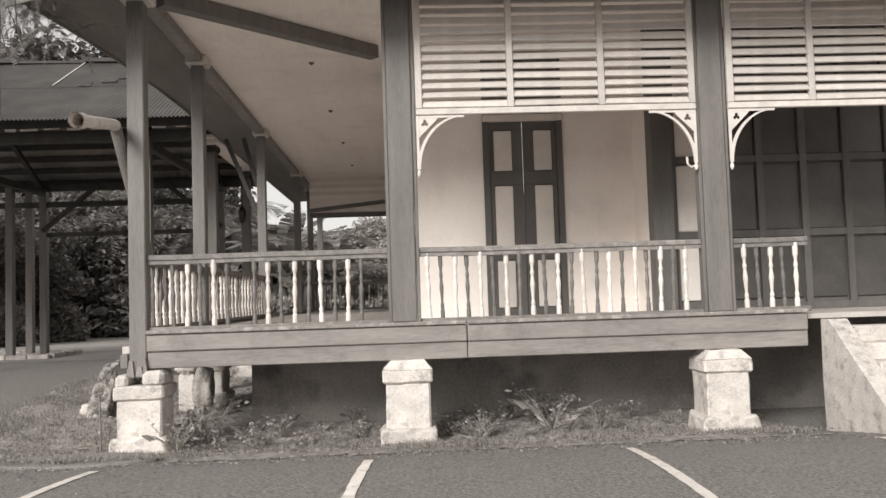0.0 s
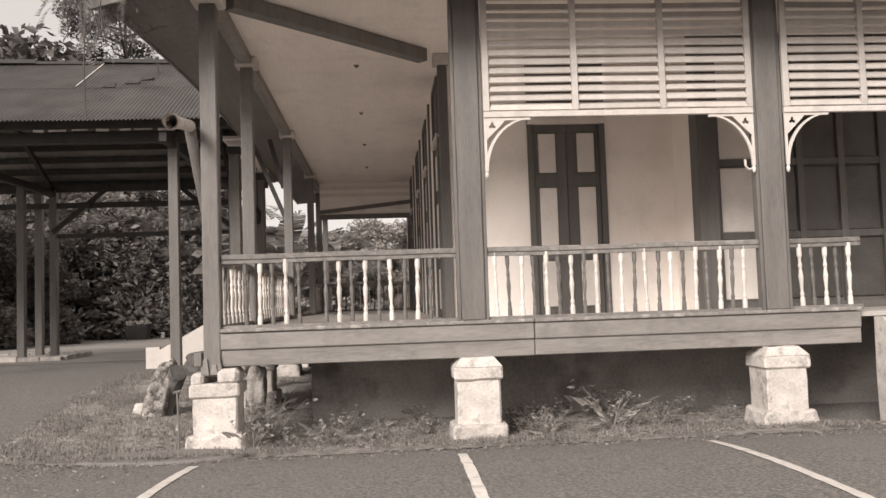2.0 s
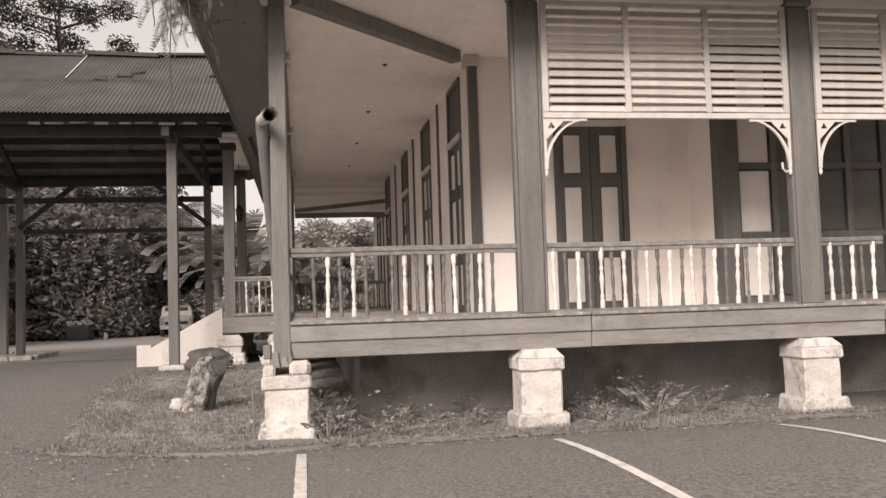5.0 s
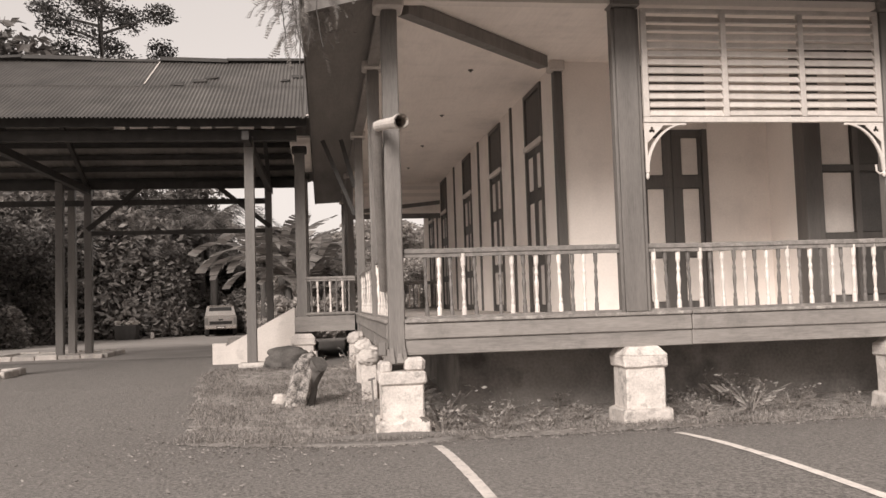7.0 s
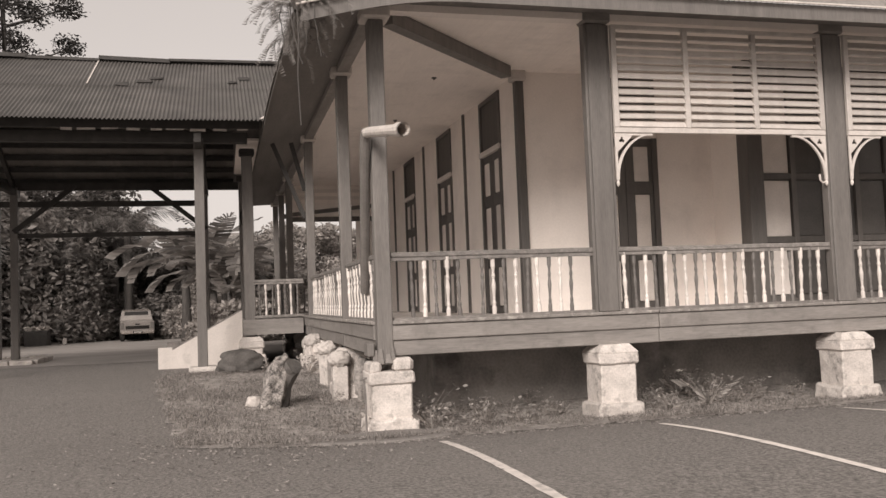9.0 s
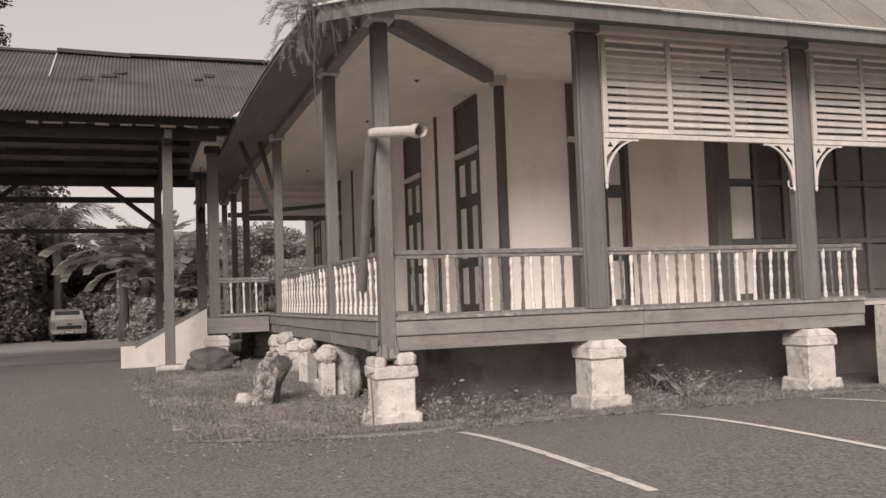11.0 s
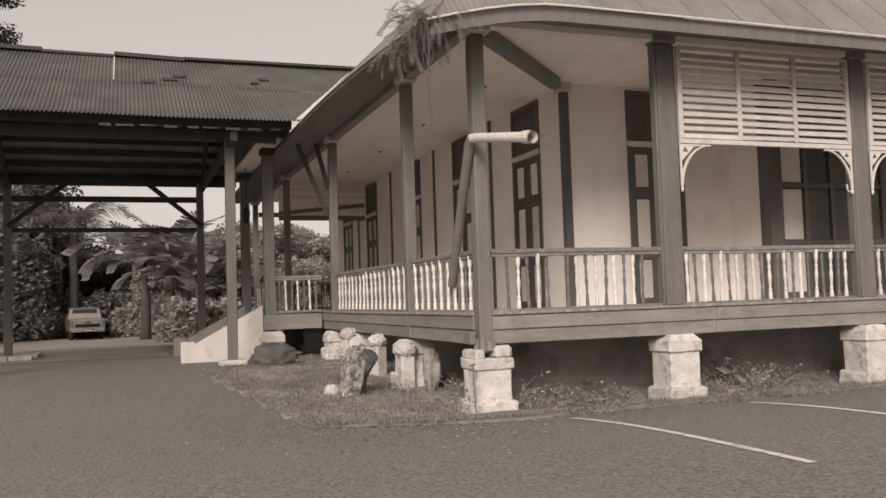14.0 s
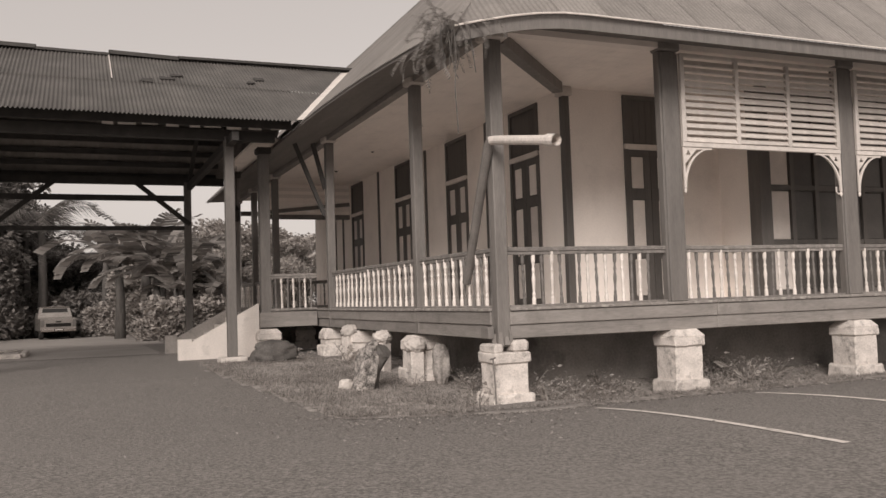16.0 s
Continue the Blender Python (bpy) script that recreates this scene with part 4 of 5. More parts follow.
tube(bm, [(0.04, 0.06, 0.02), (0.12, 0.05, 0.30), (0.22, -0.02, 0.52), (0.28, -0.10, 0.60)], [0.16, 0.15, 0.14, 0.13], 14)
part("stump_limb", roughen(bm, 0.03, 7), M_BARK, rock, "dark cut limb leaning on the stone")
stone("small_rock", (-4.47, 12.3, gz(-4.5, 12.3) + 0.06), (0.13, 0.10, 0.10), "small white rock lying beside the upright stone", M_CONC, 2.2)
stone("small_rock", (-4.30, 12.05, gz(-4.3, 12.0) + 0.04), (0.10, 0.08, 0.09), "small white rock lying beside the upright stone", M_CONC, 7.7)
stone("boulder", (-4.55, 17.3, gz(-4.5, 17.3) + 0.16), (0.50, 0.40, 0.26), "dark rounded boulder before the porch pier", M_ROCK, seed=8.3)
stone("hollow_stump", (-2.86, 12.25, gz(-2.9, 12.2) + 0.32), (0.15, 0.15, 0.36), "grey hollow tree stump beside the veranda", M_STONE, 4.4, 0.05, "stump")
pillar = thing("garden_pillar", (-3.16, 12.62, gz(-3.2, 12.6) - 0.05), "white square garden pillar topped with coral rock", "pillar", "garden stones")
bm = boxed(-0.115, 0.115, -0.115, 0.115, 0, 0.56, bevel=0.015)
part("shaft", roughen(bm, 0.012, 6), M_PIER, pillar)
bm = bmesh.new()
bmesh.ops.create_icosphere(bm, subdivisions=4, radius=1)
for v in bm.verts:
    k = 1 + 0.22 * noise.noise(v.co * 3.2) + 0.1 * noise.noise(v.co * 8)
    v.co = Vector((v.co.x * 0.18, v.co.y * 0.17, v.co.z * 0.135)) * k + Vector((0, 0, 0.66))
part("coral_rock", bm, M_CONC, pillar, "rough pale coral rock", smooth=True)

for x, y, turn in ((-3.13, 14.4, 0.5), (-3.2, 16.3, 1.9)):
    copy_thing(pillar, Matrix.Translation((x, y, gz(x, y) - 0.05)) @ Matrix.Rotation(turn, 4, "Z"))

# kerb islands under the carport
for (x0, x1, y0, y1) in ((-12.6, -9.7, 23.9, 26.2), (-12.4, -10.1, 17.4, 18.9)):
    t = thing("kerb_island", ((x0 + x1) / 2, (y0 + y1) / 2, ground_z((x0 + x1) / 2, (y0 + y1) / 2)), "whitewashed broken kerb stones round carport posts", "kerb", kind="structure")
    w, d = (x1 - x0) / 2, (y1 - y0) / 2
    part("fill", boxed(-w + 0.16, w - 0.16, -d + 0.16, d - 0.16, -0.05, 0.08), M_CONC, t)
    n = 5
    for k in range(n):
        a = -w + 2 * w * k / n
        for sy in (-1, 1):
            part("kerb_stone", roughen(boxed(a + 0.01, a + 2 * w / n - 0.012, sy * d - 0.08, sy * d + 0.08, -0.05, 0.13 + 0.02 * math.sin(k * 4), bevel=0.02), 0.02, 5, k), M_CONC, t)
    for k in range(3):
        a = -d + 0.1 + (2 * d - 0.2) * k / 3
        for sx in (-1, 1):
            part("kerb_stone", roughen(boxed(sx * w - 0.08, sx * w + 0.08, a + 0.01, a + (2 * d - 0.2) / 3 - 0.01, -0.05, 0.13, bevel=0.02), 0.02, 5, k), M_CONC, t)

# ---- small fittings ----
lan = thing("hanging_lantern", (-4.30, 23.1, 4.10), "small black iron lantern hanging under the porch", "lantern")
part("cage", lathe([(0.03, -0.22), (0.07, -0.18), (0.10, 0.08), (0.11, 0.10), (0.05, 0.19), (0.02, 0.24)], 6), M_IRON, lan)
bm = bmesh.new()
tube(bm, [(0, 0, 0.22), (0, 0, CEIL - 4.10 - 0.002)], 0.012, 5)
part("chain", bm, M_IRON, lan)
# Small dark stains of the ceiling, modelled as made-up lamp bases.
for k in range(4):
    r = thing("ceiling_rose", (-1.35, 13.2 + 3.4 * k, CEIL), "small dark stain on the ceiling boards, built as a lamp base", "ceiling lamp", "ceiling lamps")
    part("base", lathe([(0.045, -0.012), (0.045, -0.002)], 10), M_DOOR, r)
    part("holder", lathe([(0.012, -0.04), (0.022, -0.03), (0.022, -0.013)], 8), M_DOOR, r)

# diagonal braces at the side posts and porch
for y0, x1 in ((18.3, -3.75),):
    for zz, xx in ((5.25, -3.75), (5.25, -3.35)):
        bm = bar(bmesh.new(), (PX - 0.1, y0 + 0.02 + (0.1 if xx < -3.5 else 0), 3.6 if xx < -3.5 else 4.2), (xx, y0 + 0.02 + (0.1 if xx < -3.5 else 0), zz), 0.07, 0.09)
        tagged(part("eave_brace", bm, M_DARK), "dark diagonal brace under the side eave", "brace", "eave braces", "structure")


# ---- foliage ----
def leaves(centres, radii, n, size, seed, flat=0.6, droop=0.0, long=1.8):
    """Vertices and faces of n small folded leaves spread in shells round the centres."""
    r = np.random.RandomState(seed)
    c = np.array(centres)[r.randint(0, len(centres), n)]
    rad = np.array(radii)
    d = r.normal(size=(n, 3))
    d /= np.linalg.norm(d, axis=1)[:, None]
    p = c + d * rad * (r.rand(n, 1) ** 0.45)
    a = r.normal(size=(n, 3)) * (1, 1, flat)
    a[:, 2] -= droop
    a /= np.linalg.norm(a, axis=1)[:, None]
    b = np.cross(a, r.normal(size=(n, 3)))
    b /= np.linalg.norm(b, axis=1)[:, None]
    nn = np.cross(a, b)
    s = size * (0.6 + 0.8 * r.rand(n, 1))
    L, W = s * long / 2, s * 0.42
    v = np.stack([p - a * L, p + b * W + nn * W * 0.3, p + a * L, p - b * W + nn * W * 0.3], 1).reshape(-1, 3)
    i = np.arange(n) * 4
    faces = np.concatenate([np.stack([i, i + 1, i + 2], 1), np.stack([i, i + 2, i + 3], 1)])
    return v.tolist(), faces.tolist()


def tree(name, height, crown, n, size, seed, mat, label, lean=0.0, first=0.35, limbs=9, trunk=0.16, clump=0.9):
    t = thing(name, (0, 0, 0), label, "tree", "background trees")
    r = random.Random(seed)
    bm = bmesh.new()
    pts = [(lean * k * k * 0.04 + 0.15 * math.sin(k * 1.3 + seed), 0.12 * math.cos(k * 1.7 + seed), height * 0.86 * k / 6) for k in range(7)]
    tube(bm, pts, [trunk * (1 - 0.13 * k) for k in range(7)], 7)
    tips = []
    for k in range(limbs):
        z = height * (first + (0.86 - first) * (k + 0.5) / limbs)
        i = min(5, int(z / (height * 0.86) * 6))
        base = Vector(pts[i]).lerp(Vector(pts[i + 1]), z / (height * 0.86) * 6 - i)
        a = k * 2.4 + r.random()
        L = crown * (0.55 + 0.5 * r.random()) * (1.0 - 0.35 * (k / limbs))
        mid = base + Vector((math.cos(a) * L * 0.5, math.sin(a) * L * 0.5, L * 0.16))
        end = base + Vector((math.cos(a) * L, math.sin(a) * L, L * (0.25 + 0.2 * r.random())))
        tube(bm, [base, mid, end], [trunk * 0.38, trunk * 0.24, trunk * 0.09], 5)
        tips += [tuple(mid), tuple(end), tuple(end), tuple(end + Vector((r.uniform(-1, 1), r.uniform(-1, 1), r.uniform(-0.3, 0.6))) * crown * 0.25)]
    tips.append(pts[-1])
    part("trunk", bm, M_BARK, t, smooth=True)
    v, f = leaves(tips, [crown * 0.30 * clump, crown * 0.30 * clump, crown * 0.20 * clump], n, size, seed)
    mesh("crown", v, f, mat, t)
    return t


def put(ob, x, y, s=1.0, turn=0.0, dz=0.0):
    return copy_thing(ob, Matrix.Translation((x, y, ground_z(x, y) - 0.05 + dz)) @ Matrix.Rotation(turn, 4, "Z") @ Matrix.Scale(s, 4))


def first_at(ob, x, y, s=1.0, turn=0.0):
    ob.location, ob.rotation_euler = (x, y, ground_z(x, y) - 0.05), (0, 0, turn)
    ob.scale = (s, s, s)
    return ob


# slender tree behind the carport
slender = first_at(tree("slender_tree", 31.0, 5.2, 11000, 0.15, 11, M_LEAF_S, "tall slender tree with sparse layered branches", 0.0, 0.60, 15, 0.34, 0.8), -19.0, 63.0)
dense = first_at(tree("dense_tree", 8.0, 3.6, 15000, 0.17, 21, M_LEAF_D, "dense dark leafy tree behind the yard", 0.2, 0.12, 14, 0.22, 1.15), -20.0, 50.0)
light_tree = first_at(tree("leafy_tree", 6.2, 2.7, 11000, 0.14, 33, M_LEAF_L, "pale leafy tree in full daylight behind the house", 0.1, 0.15, 12, 0.16, 1.1), -1.0, 46.0)
rt = random.Random(5)
for x, y, s in ((-29, 66, 2.85), (-25, 61, 2.25), (-33, 60, 2.3), (-14.5, 60, 1.3), (-10.9, 62, 0.8), (-20, 58, 1.35), (-12.2, 61, 0.85), (-18, 58, 1.2), (-16.2, 57, 1.0), (-16.0, 55, 0.85), (-12.6, 57.5, 0.75), (-10.4, 58, 0.68), (-7.6, 57.5, 0.66), (-3.2, 53, 0.8),
                (-22.5, 44, 0.9), (-26, 38, 1.1), (-20.5, 36, 0.85), (-24, 30, 1.0), (-29, 28, 1.2), (-36, 45, 1.3), (-18.0, 41, 0.75), (-21.5, 32, 0.9), (-19.6, 47.5, 0.7)):
    put(dense, x, y, s, rt.random() * 6)
for x, y, s in ((1.6, 47, 0.9), (-4.4, 48.5, 0.9), (-3.3, 50.5, 0.85), (-3.4, 44.5, 0.62), (-2.2, 50, 0.8), (4, 52, 1.0), (-5.2, 49, 0.8), (-1.6, 41, 0.55), (0.8, 42, 0.6)):
    put(light_tree, x, y, s, rt.random() * 6)


def shrub(name, label, mat, n, size, seed, r=(0.85, 0.75, 0.6)):
    t = thing(name, (0, 0, 0), label, "shrub", "background shrubs")
    bm = bmesh.new()
    q = random.Random(seed)
    cs = []
    for k in range(9):
        a = k * 2.399
        e = (math.cos(a) * r[0] * q.uniform(0.2, 1), math.sin(a) * r[1] * q.uniform(0.2, 1), q.uniform(0.5, 1.7))
        tube(bm, [(0.05 * math.cos(a), 0.05 * math.sin(a), 0), (e[0] * 0.5, e[1] * 0.5, e[2] * 0.6), e], [0.03, 0.02, 0.008], 5)
        cs += [e, (e[0] * 0.8, e[1] * 0.8, e[2] * 0.6), (e[0], e[1], 0.3)]
    part("stem", bm, M_BARK, t)
    v, f = leaves(cs, [0.5, 0.5, 0.38], n, size, seed)
    mesh("crown", v, f, mat, t)
    return t


sh1 = first_at(shrub("shrub", "leafy garden shrub at the edge of the yard", M_LEAF_L, 3600, 0.12, 41), -6.0, 49.5)
sh2 = first_at(shrub("dark_shrub", "dark leafy shrub at the edge of the yard", M_LEAF, 3600, 0.12, 42), -13.0, 53.0)
for k in range(12):
    put(sh1, -7.4 + 0.68 * k + rt.uniform(-0.2, 0.2), 50 - 0.45 * k + rt.uniform(-0.5, 0.5), rt.uniform(0.75, 1.2), rt.random() * 6)
for k in range(22):
    put(sh2, -26 + 0.95 * k + rt.uniform(-0.3, 0.3), 53.5 + rt.uniform(-0.7, 0.7), rt.uniform(1.0, 1.7), rt.random() * 6)
sh3 = first_at(shrub("tall_hedge_shrub", "tall dense small-leaved dark hedge shrub", M_LEAF, 9000, 0.06, 43), -21.0, 51.6, 2.2)
for k in range(10):
    put(sh3, -20.6 + 0.8 * k + rt.uniform(-0.2, 0.2), 51.8 + rt.uniform(-0.4, 0.4), rt.uniform(1.8, 2.5) * (1 - 0.03 * k), rt.random() * 6)
for k in range(7):
    put(sh2, -17.5 + rt.uniform(-1.2, 1.2), 29 + 2.6 * k, rt.uniform(1.0, 1.5), rt.random() * 6)
for k in range(7):
    put(sh1, -5.3 + 0.40 * k, 35.0 + 0.25 * k + rt.uniform(-0.3, 0.3), rt.uniform(0.8, 1.15), rt.random() * 6)
for k in range(6):
    put(sh1, -4.6 + 0.8 * k, 36.5 + rt.uniform(-0.5, 1.2), rt.uniform(0.6, 0.95), rt.random() * 6)


def frond_mesh(length, width, n, droop, torn, seed):
    """A long arching blade, split into leaflets when torn is high."""
    q = random.Random(seed)
    v, f = [], []
    spine = []
    for k in range(n + 1):
        u = k / n
        spine.append(Vector((length * (u - 0.22 * u * u * droop), 0, length * (0.55 * u - 0.62 * droop * u * u))))
    for k in range(n):
        u = (k + 0.5) / n
        w = width * math.sin(math.pi * min(1, 0.12 + u * 0.9)) ** 0.7
        for sy in (-1, 1):
            a, b = spine[k], spine[k + 1]
            b2 = a.lerp(b, 1 - torn * q.uniform(0.3, 0.8))
            tip = Vector((length / n * (1.2 + 2.2 * torn), sy * w, -w * (0.25 + 0.5 * torn) * q.uniform(0.6, 1.3)))
            i = len(v)
            end = a.lerp(b2, 0.5) + tip * 1.04
            v += [a, b2, end if torn > 0.8 else b2 + tip * 0.98, end - tip * 0.05 if torn > 0.8 else a + tip]
            f.append((i, i + 1, i + 2, i + 3))
    return [tuple(p) for p in v], f


def plume(name, stem_h, stem_r, count, length, width, n, droop, torn, seed, mat, label):
    t = thing(name, (0, 0, 0), label, "palm", "palms and bananas")
    bm = bmesh.new()
    tube(bm, [(0, 0, 0), (0.06, 0.03, stem_h * 0.5), (0.02, 0.08, stem_h)], [stem_r, stem_r * 0.8, stem_r * 0.6], 8)
    part("stem", bm, M_BARK, t, smooth=True)
    q = random.Random(seed)
    for k in range(count):
        v, f = frond_mesh(length * q.uniform(0.8, 1.1), width, n, droop * q.uniform(0.7, 1.3), torn, seed + k)
        ob = mesh("leaf", v, f, mat, t)
        ob.location = (0, 0, stem_h - 0.05)
        ob.rotation_euler = (0, q.uniform(-0.55, 0.25), k * 2.399 + q.uniform(-0.3, 0.3))
    return t


banana = first_at(plume("banana_plant", 2.2, 0.16, 9, 2.5, 0.34, 16, 0.9, 0.15, 71, M_LEAF, "banana plant with broad torn arching leaves"), -4.6, 36.5, 1.0, 0.5)
for x, y, s in ((-5.5, 39.5, 1.75), (-3.9, 38.2, 1.5), (-6.6, 42, 1.7), (-4.7, 42, 1.7), (-2.6, 37.6, 1.0), (-5.2, 37.8, 1.3)):
    put(banana, x, y, s, rt.random() * 6)
palm = first_at(plume("palm_tree", 4.6, 0.2, 16, 3.2, 0.55, 30, 1.35, 0.85, 91, M_LEAF_D, "dark feathery palm tree behind the carport"), -13.2, 50.0, 1.0, 0.2)
for x, y, s in ((-7.0, 52.0, 1.2), (-17.0, 50, 1.4), (-11.2, 54, 1.3), (-22, 40, 1.2), (-14.6, 52, 1.3), (-12.4, 53, 1.35), (-15.6, 54, 1.5), (-10.2, 52.5, 1.5), (-13.4, 57, 1.6), (-19.0, 53, 1.5)):
    put(palm, x, y, s, rt.random() * 6)

# fern clump growing on the roof corner
fern = thing("roof_fern", (-3.95, 8.82, 4.99), "pale fern clump growing on the roof corner", "fern")
for k in range(84):
    q = random.Random(300 + k)
    v, f = frond_mesh(q.uniform(0.32, 0.78), 0.06, 34, q.uniform(0.7, 2.1), 0.86, 500 + k)
    ob = mesh("frond", v, f, M_FERN, fern)
    ob.location = (q.uniform(-0.22, 0.3), q.uniform(-0.15, 0.35), q.uniform(-0.12, 0.12)) if k < 56 else (q.uniform(-0.05, 0.12), q.uniform(0.2, 1.3), q.uniform(-0.12, 0.02))
    ob.rotation_euler = (0, q.uniform(-0.5, 0.6), q.uniform(1.6, 5.6) + (0 if k % 4 else 3))
bm = bmesh.new()
tube(bm, [(-0.06, -0.1, 0.0), (-0.05, -0.12, -0.4), (-0.07, -0.11, -0.8), (-0.05, -0.12, -1.35)], 0.007, 5)
part("hanging_vine", bm, M_BARK, fern)
for k in range(5):
    q = random.Random(400 + k)
    bm = bmesh.new()
    pts = [(q.uniform(-0.25, 0.2), q.uniform(-0.2, 0.1), 0)]
    for i in range(6):
        pts.append((pts[-1][0] + q.uniform(-0.03, 0.03), pts[-1][1] + q.uniform(-0.03, 0.03), pts[-1][2] - q.uniform(0.05, 0.13)))
    tube(bm, pts, 0.006, 4)
    part("hanging_root", bm, M_BARK, fern)


def tufts(name, spots, n, h, w, mat, seed, label, spread=0.05):
    r = np.random.RandomState(seed)
    v, f = [], []
    for x, y, z, s in spots:
        for k in range(n):
            a, tilt = r.rand() * 6.283, 0.5 + r.rand() * 1.2
            px, py = x + r.normal() * spread, y + r.normal() * spread
            hh = h * s * (0.5 + r.rand())
            dx, dy = math.cos(a), math.sin(a)
            i = len(v)
            v += [(px - dy * w, py + dx * w, z - 0.01), (px + dy * w, py - dx * w, z - 0.01),
                  (px + dx * hh * tilt * 0.4 + dy * w * 0.7, py + dy * hh * tilt * 0.4 - dx * w * 0.7, z + hh * 0.6),
                  (px + dx * hh * tilt * 0.4 - dy * w * 0.7, py + dy * hh * tilt * 0.4 + dx * w * 0.7, z + hh * 0.6),
                  (px + dx * hh * tilt, py + dy * hh * tilt, z + hh * (1 - 0.35 * tilt))]
            f += [(i, i + 1, i + 2, i + 3), (i + 3, i + 2, i + 4)]
    return tagged(mesh(name, v, f, mat), label, "grass", kind="stuff")


rg = random.Random(9)
spots = []
while len(spots) < 5200:
    x, y = rg.uniform(-6.3, 4.2), rg.uniform(8.2, 17.4)
    if x > -2.6 and y > 10.6:
        continue
    if in_bed(x, y) and rg.random() < 0.28 + 0.9 * noise.noise((x * 0.9, y * 0.9, 3.0)) + (0.2 if x < -3.2 else 0):
        spots.append((x, y, ground_z(x, y) + 0.04, rg.uniform(0.5, 1.2)))
tufts("grass", spots, 7, 0.06, 0.0028, M_GRASS, 12, "short dry grass on the bed")
# fallen leaves
v, f = [], []
for k in range(42900):
    x, y = (rg.uniform(-6.6, 4.4), 7.9 + 9 * rg.random() ** 1.9) if k < 42000 else (rg.gauss(-4.6, 1.0), rg.gauss(7.6, 0.8))
    ok = in_bed(x, y)
    if not ok and k < 42000 and rg.random() > 0.5 * math.exp(-abs(bed_edge(x) - y) / 0.25) + 0.04:
        continue
    z = ground_z(x, y) + (0.05 if ok else 0.010)
    a, s = rg.random() * 6.28, rg.choice((0.008, 0.012, 0.018, 0.026)) * rg.uniform(0.7, 1.2)
    c, d = math.cos(a) * s, math.sin(a) * s
    i = len(v)
    v += [(x - c, y - d, z), (x + d * 0.5, y - c * 0.5, z + rg.uniform(0, 0.012)), (x + c, y + d, z + rg.uniform(0, 0.015)), (x - d * 0.5, y + c * 0.5, z)]
    f.append((i, i + 1, i + 2, i + 3))
tagged(mesh("fallen_leaves", v, f, M_GRASS), "small dry fallen leaves on the ground", "leaf litter", kind="stuff")
# gravel on the asphalt
v, f = [], []
for k in range(22000):
    x, y = rg.uniform(-11, 5), rg.uniform(4.2, 15)
    if in_bed(x, y) or (x > -3 and y > 9):
        continue
    z, s = ground_z(x, y), rg.uniform(0.003, 0.008)
    i = len(v)
    v += [(x - s, y - s * 0.6, z), (x + s, y - s * 0.7, z), (x + s * 0.2, y + s, z), (x, y, z + s)]
    f += [(i, i + 1, i + 3), (i + 1, i + 2, i + 3), (i + 2, i, i + 3)]
tagged(mesh("gravel", v, f, M_GRAVEL), "loose fine gravel on asphalt", "gravel", kind="stuff")


def weed(seed, h, n, label):
    t = thing("weed_plant", (0, 0, 0), label, "weed", "weeds under the veranda")
    q = random.Random(seed)
    bm = bmesh.new()
    tops = []
    for k in range(7):
        a = k * 2.4
        e = (math.cos(a) * h * q.uniform(0.2, 0.8), math.sin(a) * h * q.uniform(0.2, 0.8), h * q.uniform(0.4, 1.0))
        tube(bm, [(0, 0, -0.02), (e[0] * 0.5, e[1] * 0.5, e[2] * 0.6), e], [0.006, 0.005, 0.002], 4)
        tops += [e, (e[0] * 0.7, e[1] * 0.7, e[2] * 0.6)]
    part("stem", bm, M_LEAF_L, t)
    v, f = leaves(tops, [h * 0.28, h * 0.28, h * 0.2], n * 8, 0.032, seed)
    mesh("foliage", v, f, M_LEAF_L, t)
    for k in range(n // 3):
        v, f = frond_mesh(h * q.uniform(0.7, 1.2), 0.045, 10, q.uniform(0.6, 1.5), 0.7, seed * 31 + k)
        ob = mesh("leaf", v, f, M_LEAF_L, t)
        ob.rotation_euler = (0, q.uniform(-0.8, -0.1), k * 2.4)
    return t


weeds = [weed(3, 0.34, 9, "low broad-leaved weed by the piers"), weed(4, 0.5, 11, "arching fern-like weed under the veranda"), weed(6, 0.26, 12, "small leafy weed by the piers")]
for k, wd in enumerate(weeds):
    first_at(wd, -2.2 + 0.5 * k, 9.9)
for k in range(46):
    x = rg.uniform(-2.55, 3.3)
    if abs(x) < 0.4:
        x += 0.7
    y = rg.choice((9.9, 10.3, 10.6, 10.9)) + rg.uniform(-0.15, 0.15)
    put(weeds[k % 3], x, y, rg.uniform(0.5, 1.05) * (1.2 if 0.9 < x < 2.0 else 0.75), rg.random() * 6, 0.08)
for x, y in ((-3.35, 12.2), (-2.55, 12.0), (-2.7, 11.4), (-2.5, 9.4), (-3.4, 9.7), (-3.3, 16.2), (-4.0, 16.9), (-2.4, 10.2)):
    put(weeds[rg.randrange(3)], x, y, rg.uniform(0.7, 1.2), rg.random() * 6, 0.08)


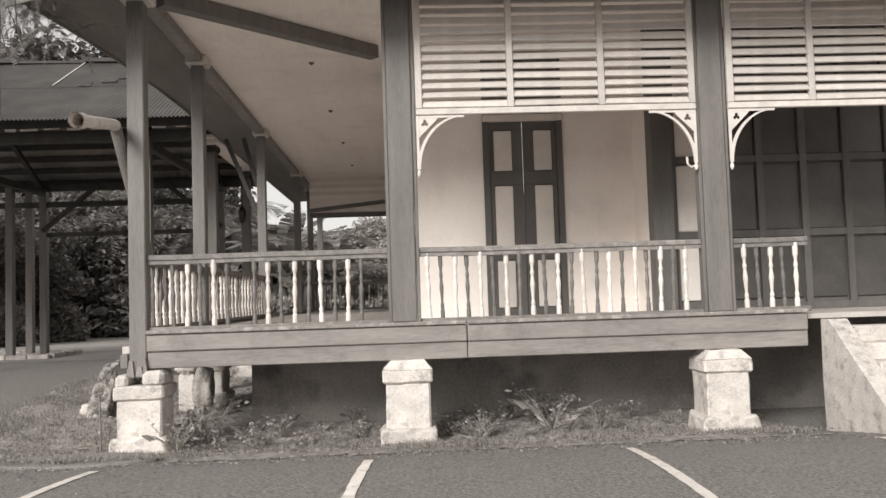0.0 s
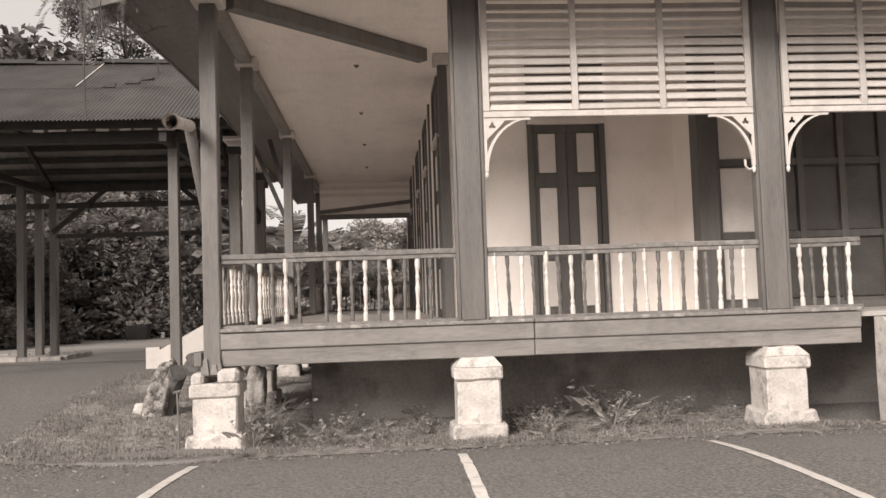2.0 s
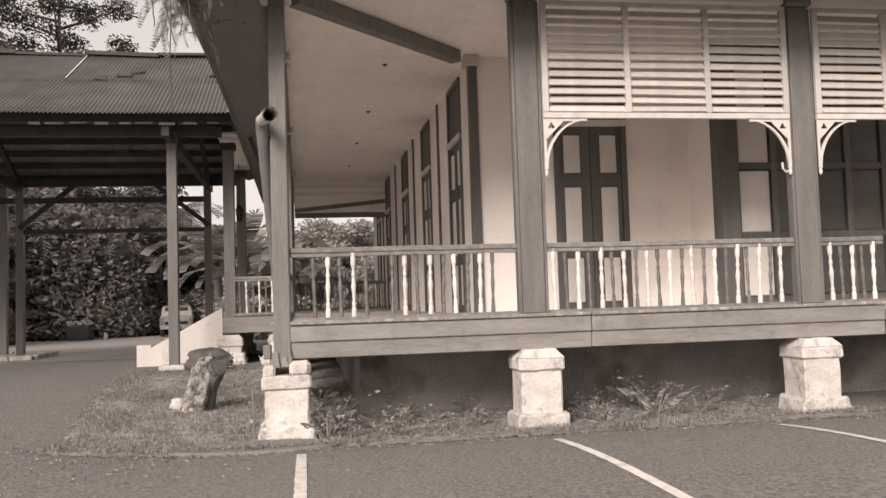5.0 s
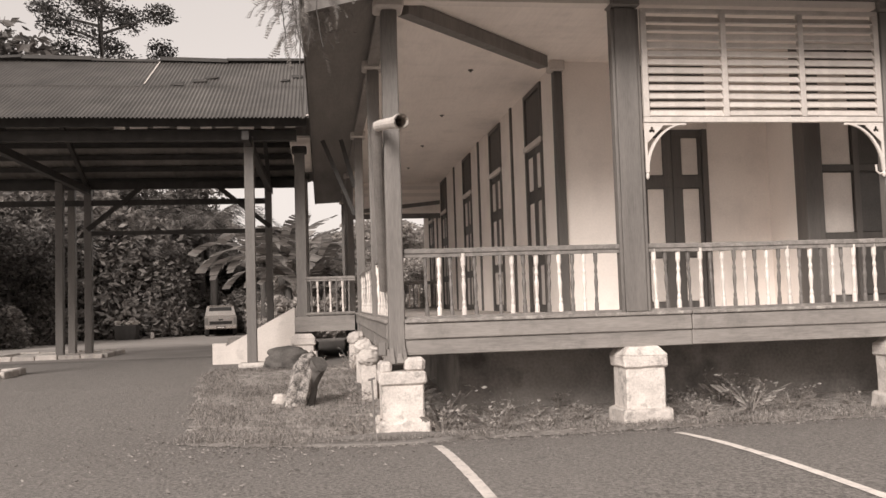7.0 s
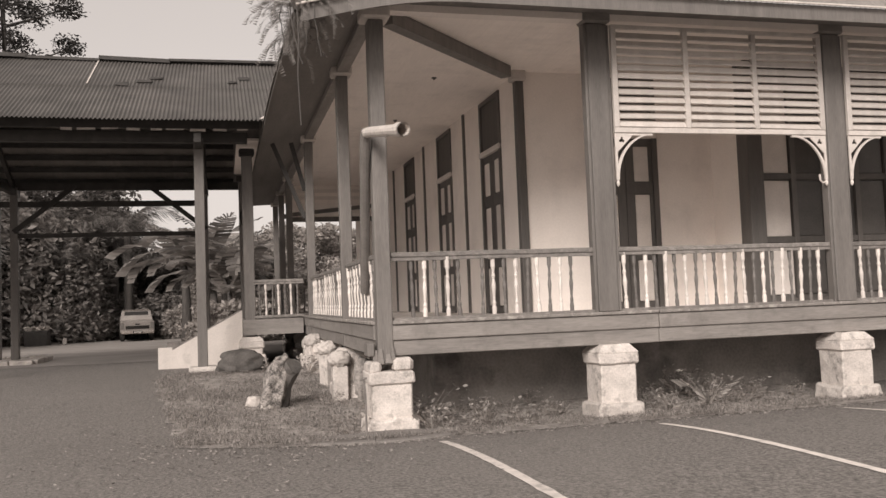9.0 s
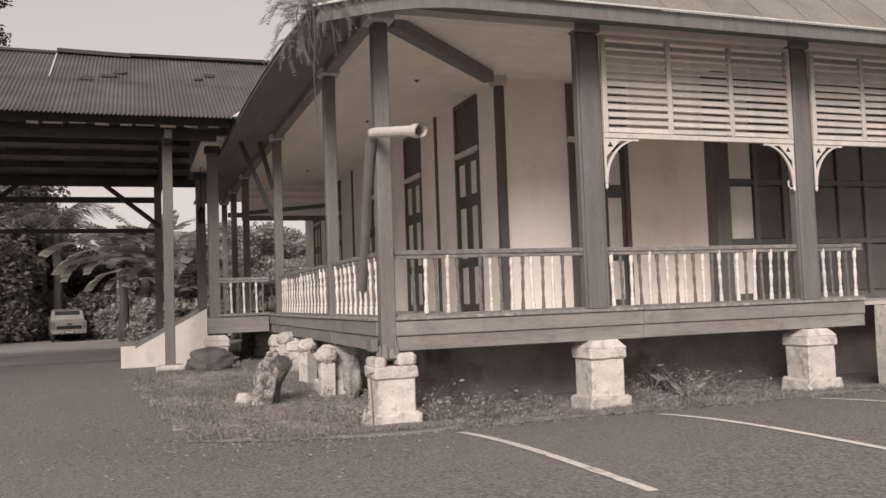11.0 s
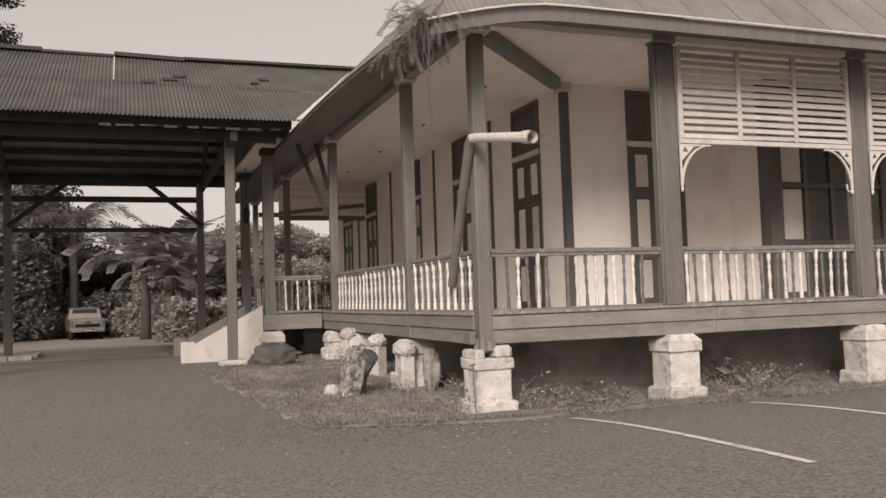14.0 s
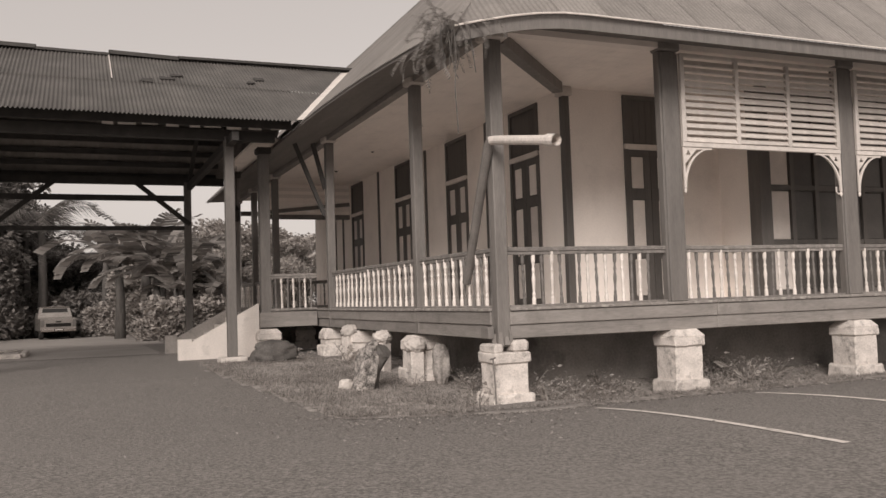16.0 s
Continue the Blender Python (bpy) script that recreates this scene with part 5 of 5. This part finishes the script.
# ---- pickup truck ----
def pickup(x, y, turn):
    t = thing("pickup_truck", (0, 0, 0), "silver pickup truck parked by the shrubs, seen from behind", "car")
    bm = bmesh.new()
    prof = [(0.0, 0.50), (0.0, 1.08), (1.55, 1.10), (1.55, 1.12), (1.75, 1.66), (2.9, 1.70), (3.5, 1.12), (4.75, 0.98), (4.95, 0.55), (4.9, 0.42), (0.1, 0.42)]

    def loft(prof, half, inset):
        L = [bm.verts.new((-half + (inset if z > 1.2 else 0), yy, z)) for yy, z in prof]
        R = [bm.verts.new((half - (inset if z > 1.2 else 0), yy, z)) for yy, z in prof]
        n = len(prof)
        bm.faces.new(L)
        bm.faces.new(R[::-1])
        for i in range(n):
            bm.faces.new((L[i], R[i], R[(i + 1) % n], L[(i + 1) % n]))
    loft(prof, 0.86, 0.12)
    bmesh.ops.recalc_face_normals(bm, faces=bm.faces)
    bmesh.ops.bevel(bm, geom=bm.edges[:], offset=0.035, segments=2, affect="EDGES")
    body = part("body", bm, M_CARPAINT, t)
    part("tailgate", boxed(-0.66, 0.66, -0.022, 0.01, 0.60, 1.04, bevel=0.012), M_CARPAINT, body)
    # Flat dark strip that paints the shade of a recess; the tailgate is flat.
    part("tailgate_recess", boxed(-0.60, 0.60, -0.030, -0.024, 0.66, 0.84, bevel=0.002), M_GLASS, body, "dark band painted for the shade of a pressed recess")
    # Added metal strip that imitates the highlight along the cab roof edge.
    part("roof_rim", boxed(-0.68, 0.68, 1.70, 1.78, 1.655, 1.70, bevel=0.01), M_CHROME, body, "bright strip added for the glint on the roof edge")
    part("handle", boxed(-0.12, 0.12, -0.04, -0.02, 0.88, 0.95, bevel=0.008), M_GLASS, body)
    bm = bmesh.new()
    q = [bm.verts.new(p) for p in ((-0.66, 1.585, 1.18), (0.66, 1.585, 1.18), (0.60, 1.715, 1.60), (-0.60, 1.715, 1.60))]
    bm.faces.new(q)
    part("rear_window", bm, M_GLASS, body, "dark rear window")
    for sx in (-1, 1):
        part("tail_lamp", boxed(sx * 0.77 - 0.085, sx * 0.77 + 0.085, -0.03, 0.02, 0.66, 1.02, bevel=0.012), M_LAMP, body)
        bm = bmesh.new()
        q = [bm.verts.new((sx * 0.80, yy, z)) for yy, z in ((1.75, 1.18), (1.90, 1.58), (2.85, 1.60), (3.3, 1.18))]
        bm.faces.new(q if sx < 0 else q[::-1])
        part("side_window", bm, M_GLASS, body)
        part("mirror", boxed(sx * 0.98 - 0.09, sx * 0.98 + 0.09, 3.0, 3.12, 1.12, 1.30, bevel=0.02), M_GLASS, body)
    bumper = part("bumper", boxed(-0.84, 0.84, -0.16, 0.0, 0.42, 0.58, bevel=0.025), M_CHROME, t, "bright rear bumper")
    part("number_plate", boxed(-0.24, 0.24, -0.172, -0.162, 0.45, 0.56), M_GLASS, bumper, "dark plate with a plain bar")
    part("plate_bar", boxed(-0.19, 0.19, -0.178, -0.173, 0.485, 0.525), M_PANEL, bumper)
    for sx in (-1, 1):
        for yy in (0.95, 4.0):
            bm = lathe([(0.30, -0.11), (0.35, -0.08), (0.35, 0.08), (0.30, 0.11)], 20)
            bmesh.ops.rotate(bm, verts=bm.verts, cent=(0, 0, 0), matrix=Matrix.Rotation(radians(90), 3, "Y"))
            wh = part("wheel", bm, M_RUBBER, t, "black tyre", loc=(sx * 0.74, yy, 0.35))
            bm = lathe([(0.19, -0.115), (0.19, 0.115)], 14)
            bmesh.ops.rotate(bm, verts=bm.verts, cent=(0, 0, 0), matrix=Matrix.Rotation(radians(90), 3, "Y"))
            part("rim", bm, M_CHROME, wh)
    t.location = (x, y, ground_z(x, y))
    t.rotation_euler = (0, 0, turn)
    return t


pickup(-9.35, 48.0, radians(7))

# planter by the drive
pl = thing("planter_box", (-14.2, 47.6, ground_z(-14.2, 47.6)), "dark planter box topped with pale flowers", "planter")
part("tub", boxed(-0.52, 0.52, -0.45, 0.45, 0, 0.78, taper=-0.10, bevel=0.02), M_DARK, pl)
v, f = leaves([(x * 0.16, yy * 0.2, 0.86 + 0.05 * (x % 2)) for x in range(-3, 4) for yy in (-1, 0, 1)], [0.14, 0.14, 0.12], 420, 0.09, 77)
mesh("flowers", v, f, M_CONC, pl, "pale flower heads")
stone("small_rock", (-12.9, 47.6, ground_z(-12.9, 47.6) + 0.16), (0.12, 0.11, 0.22), "small white marker stone at the drive edge", M_CONC, 9.1)
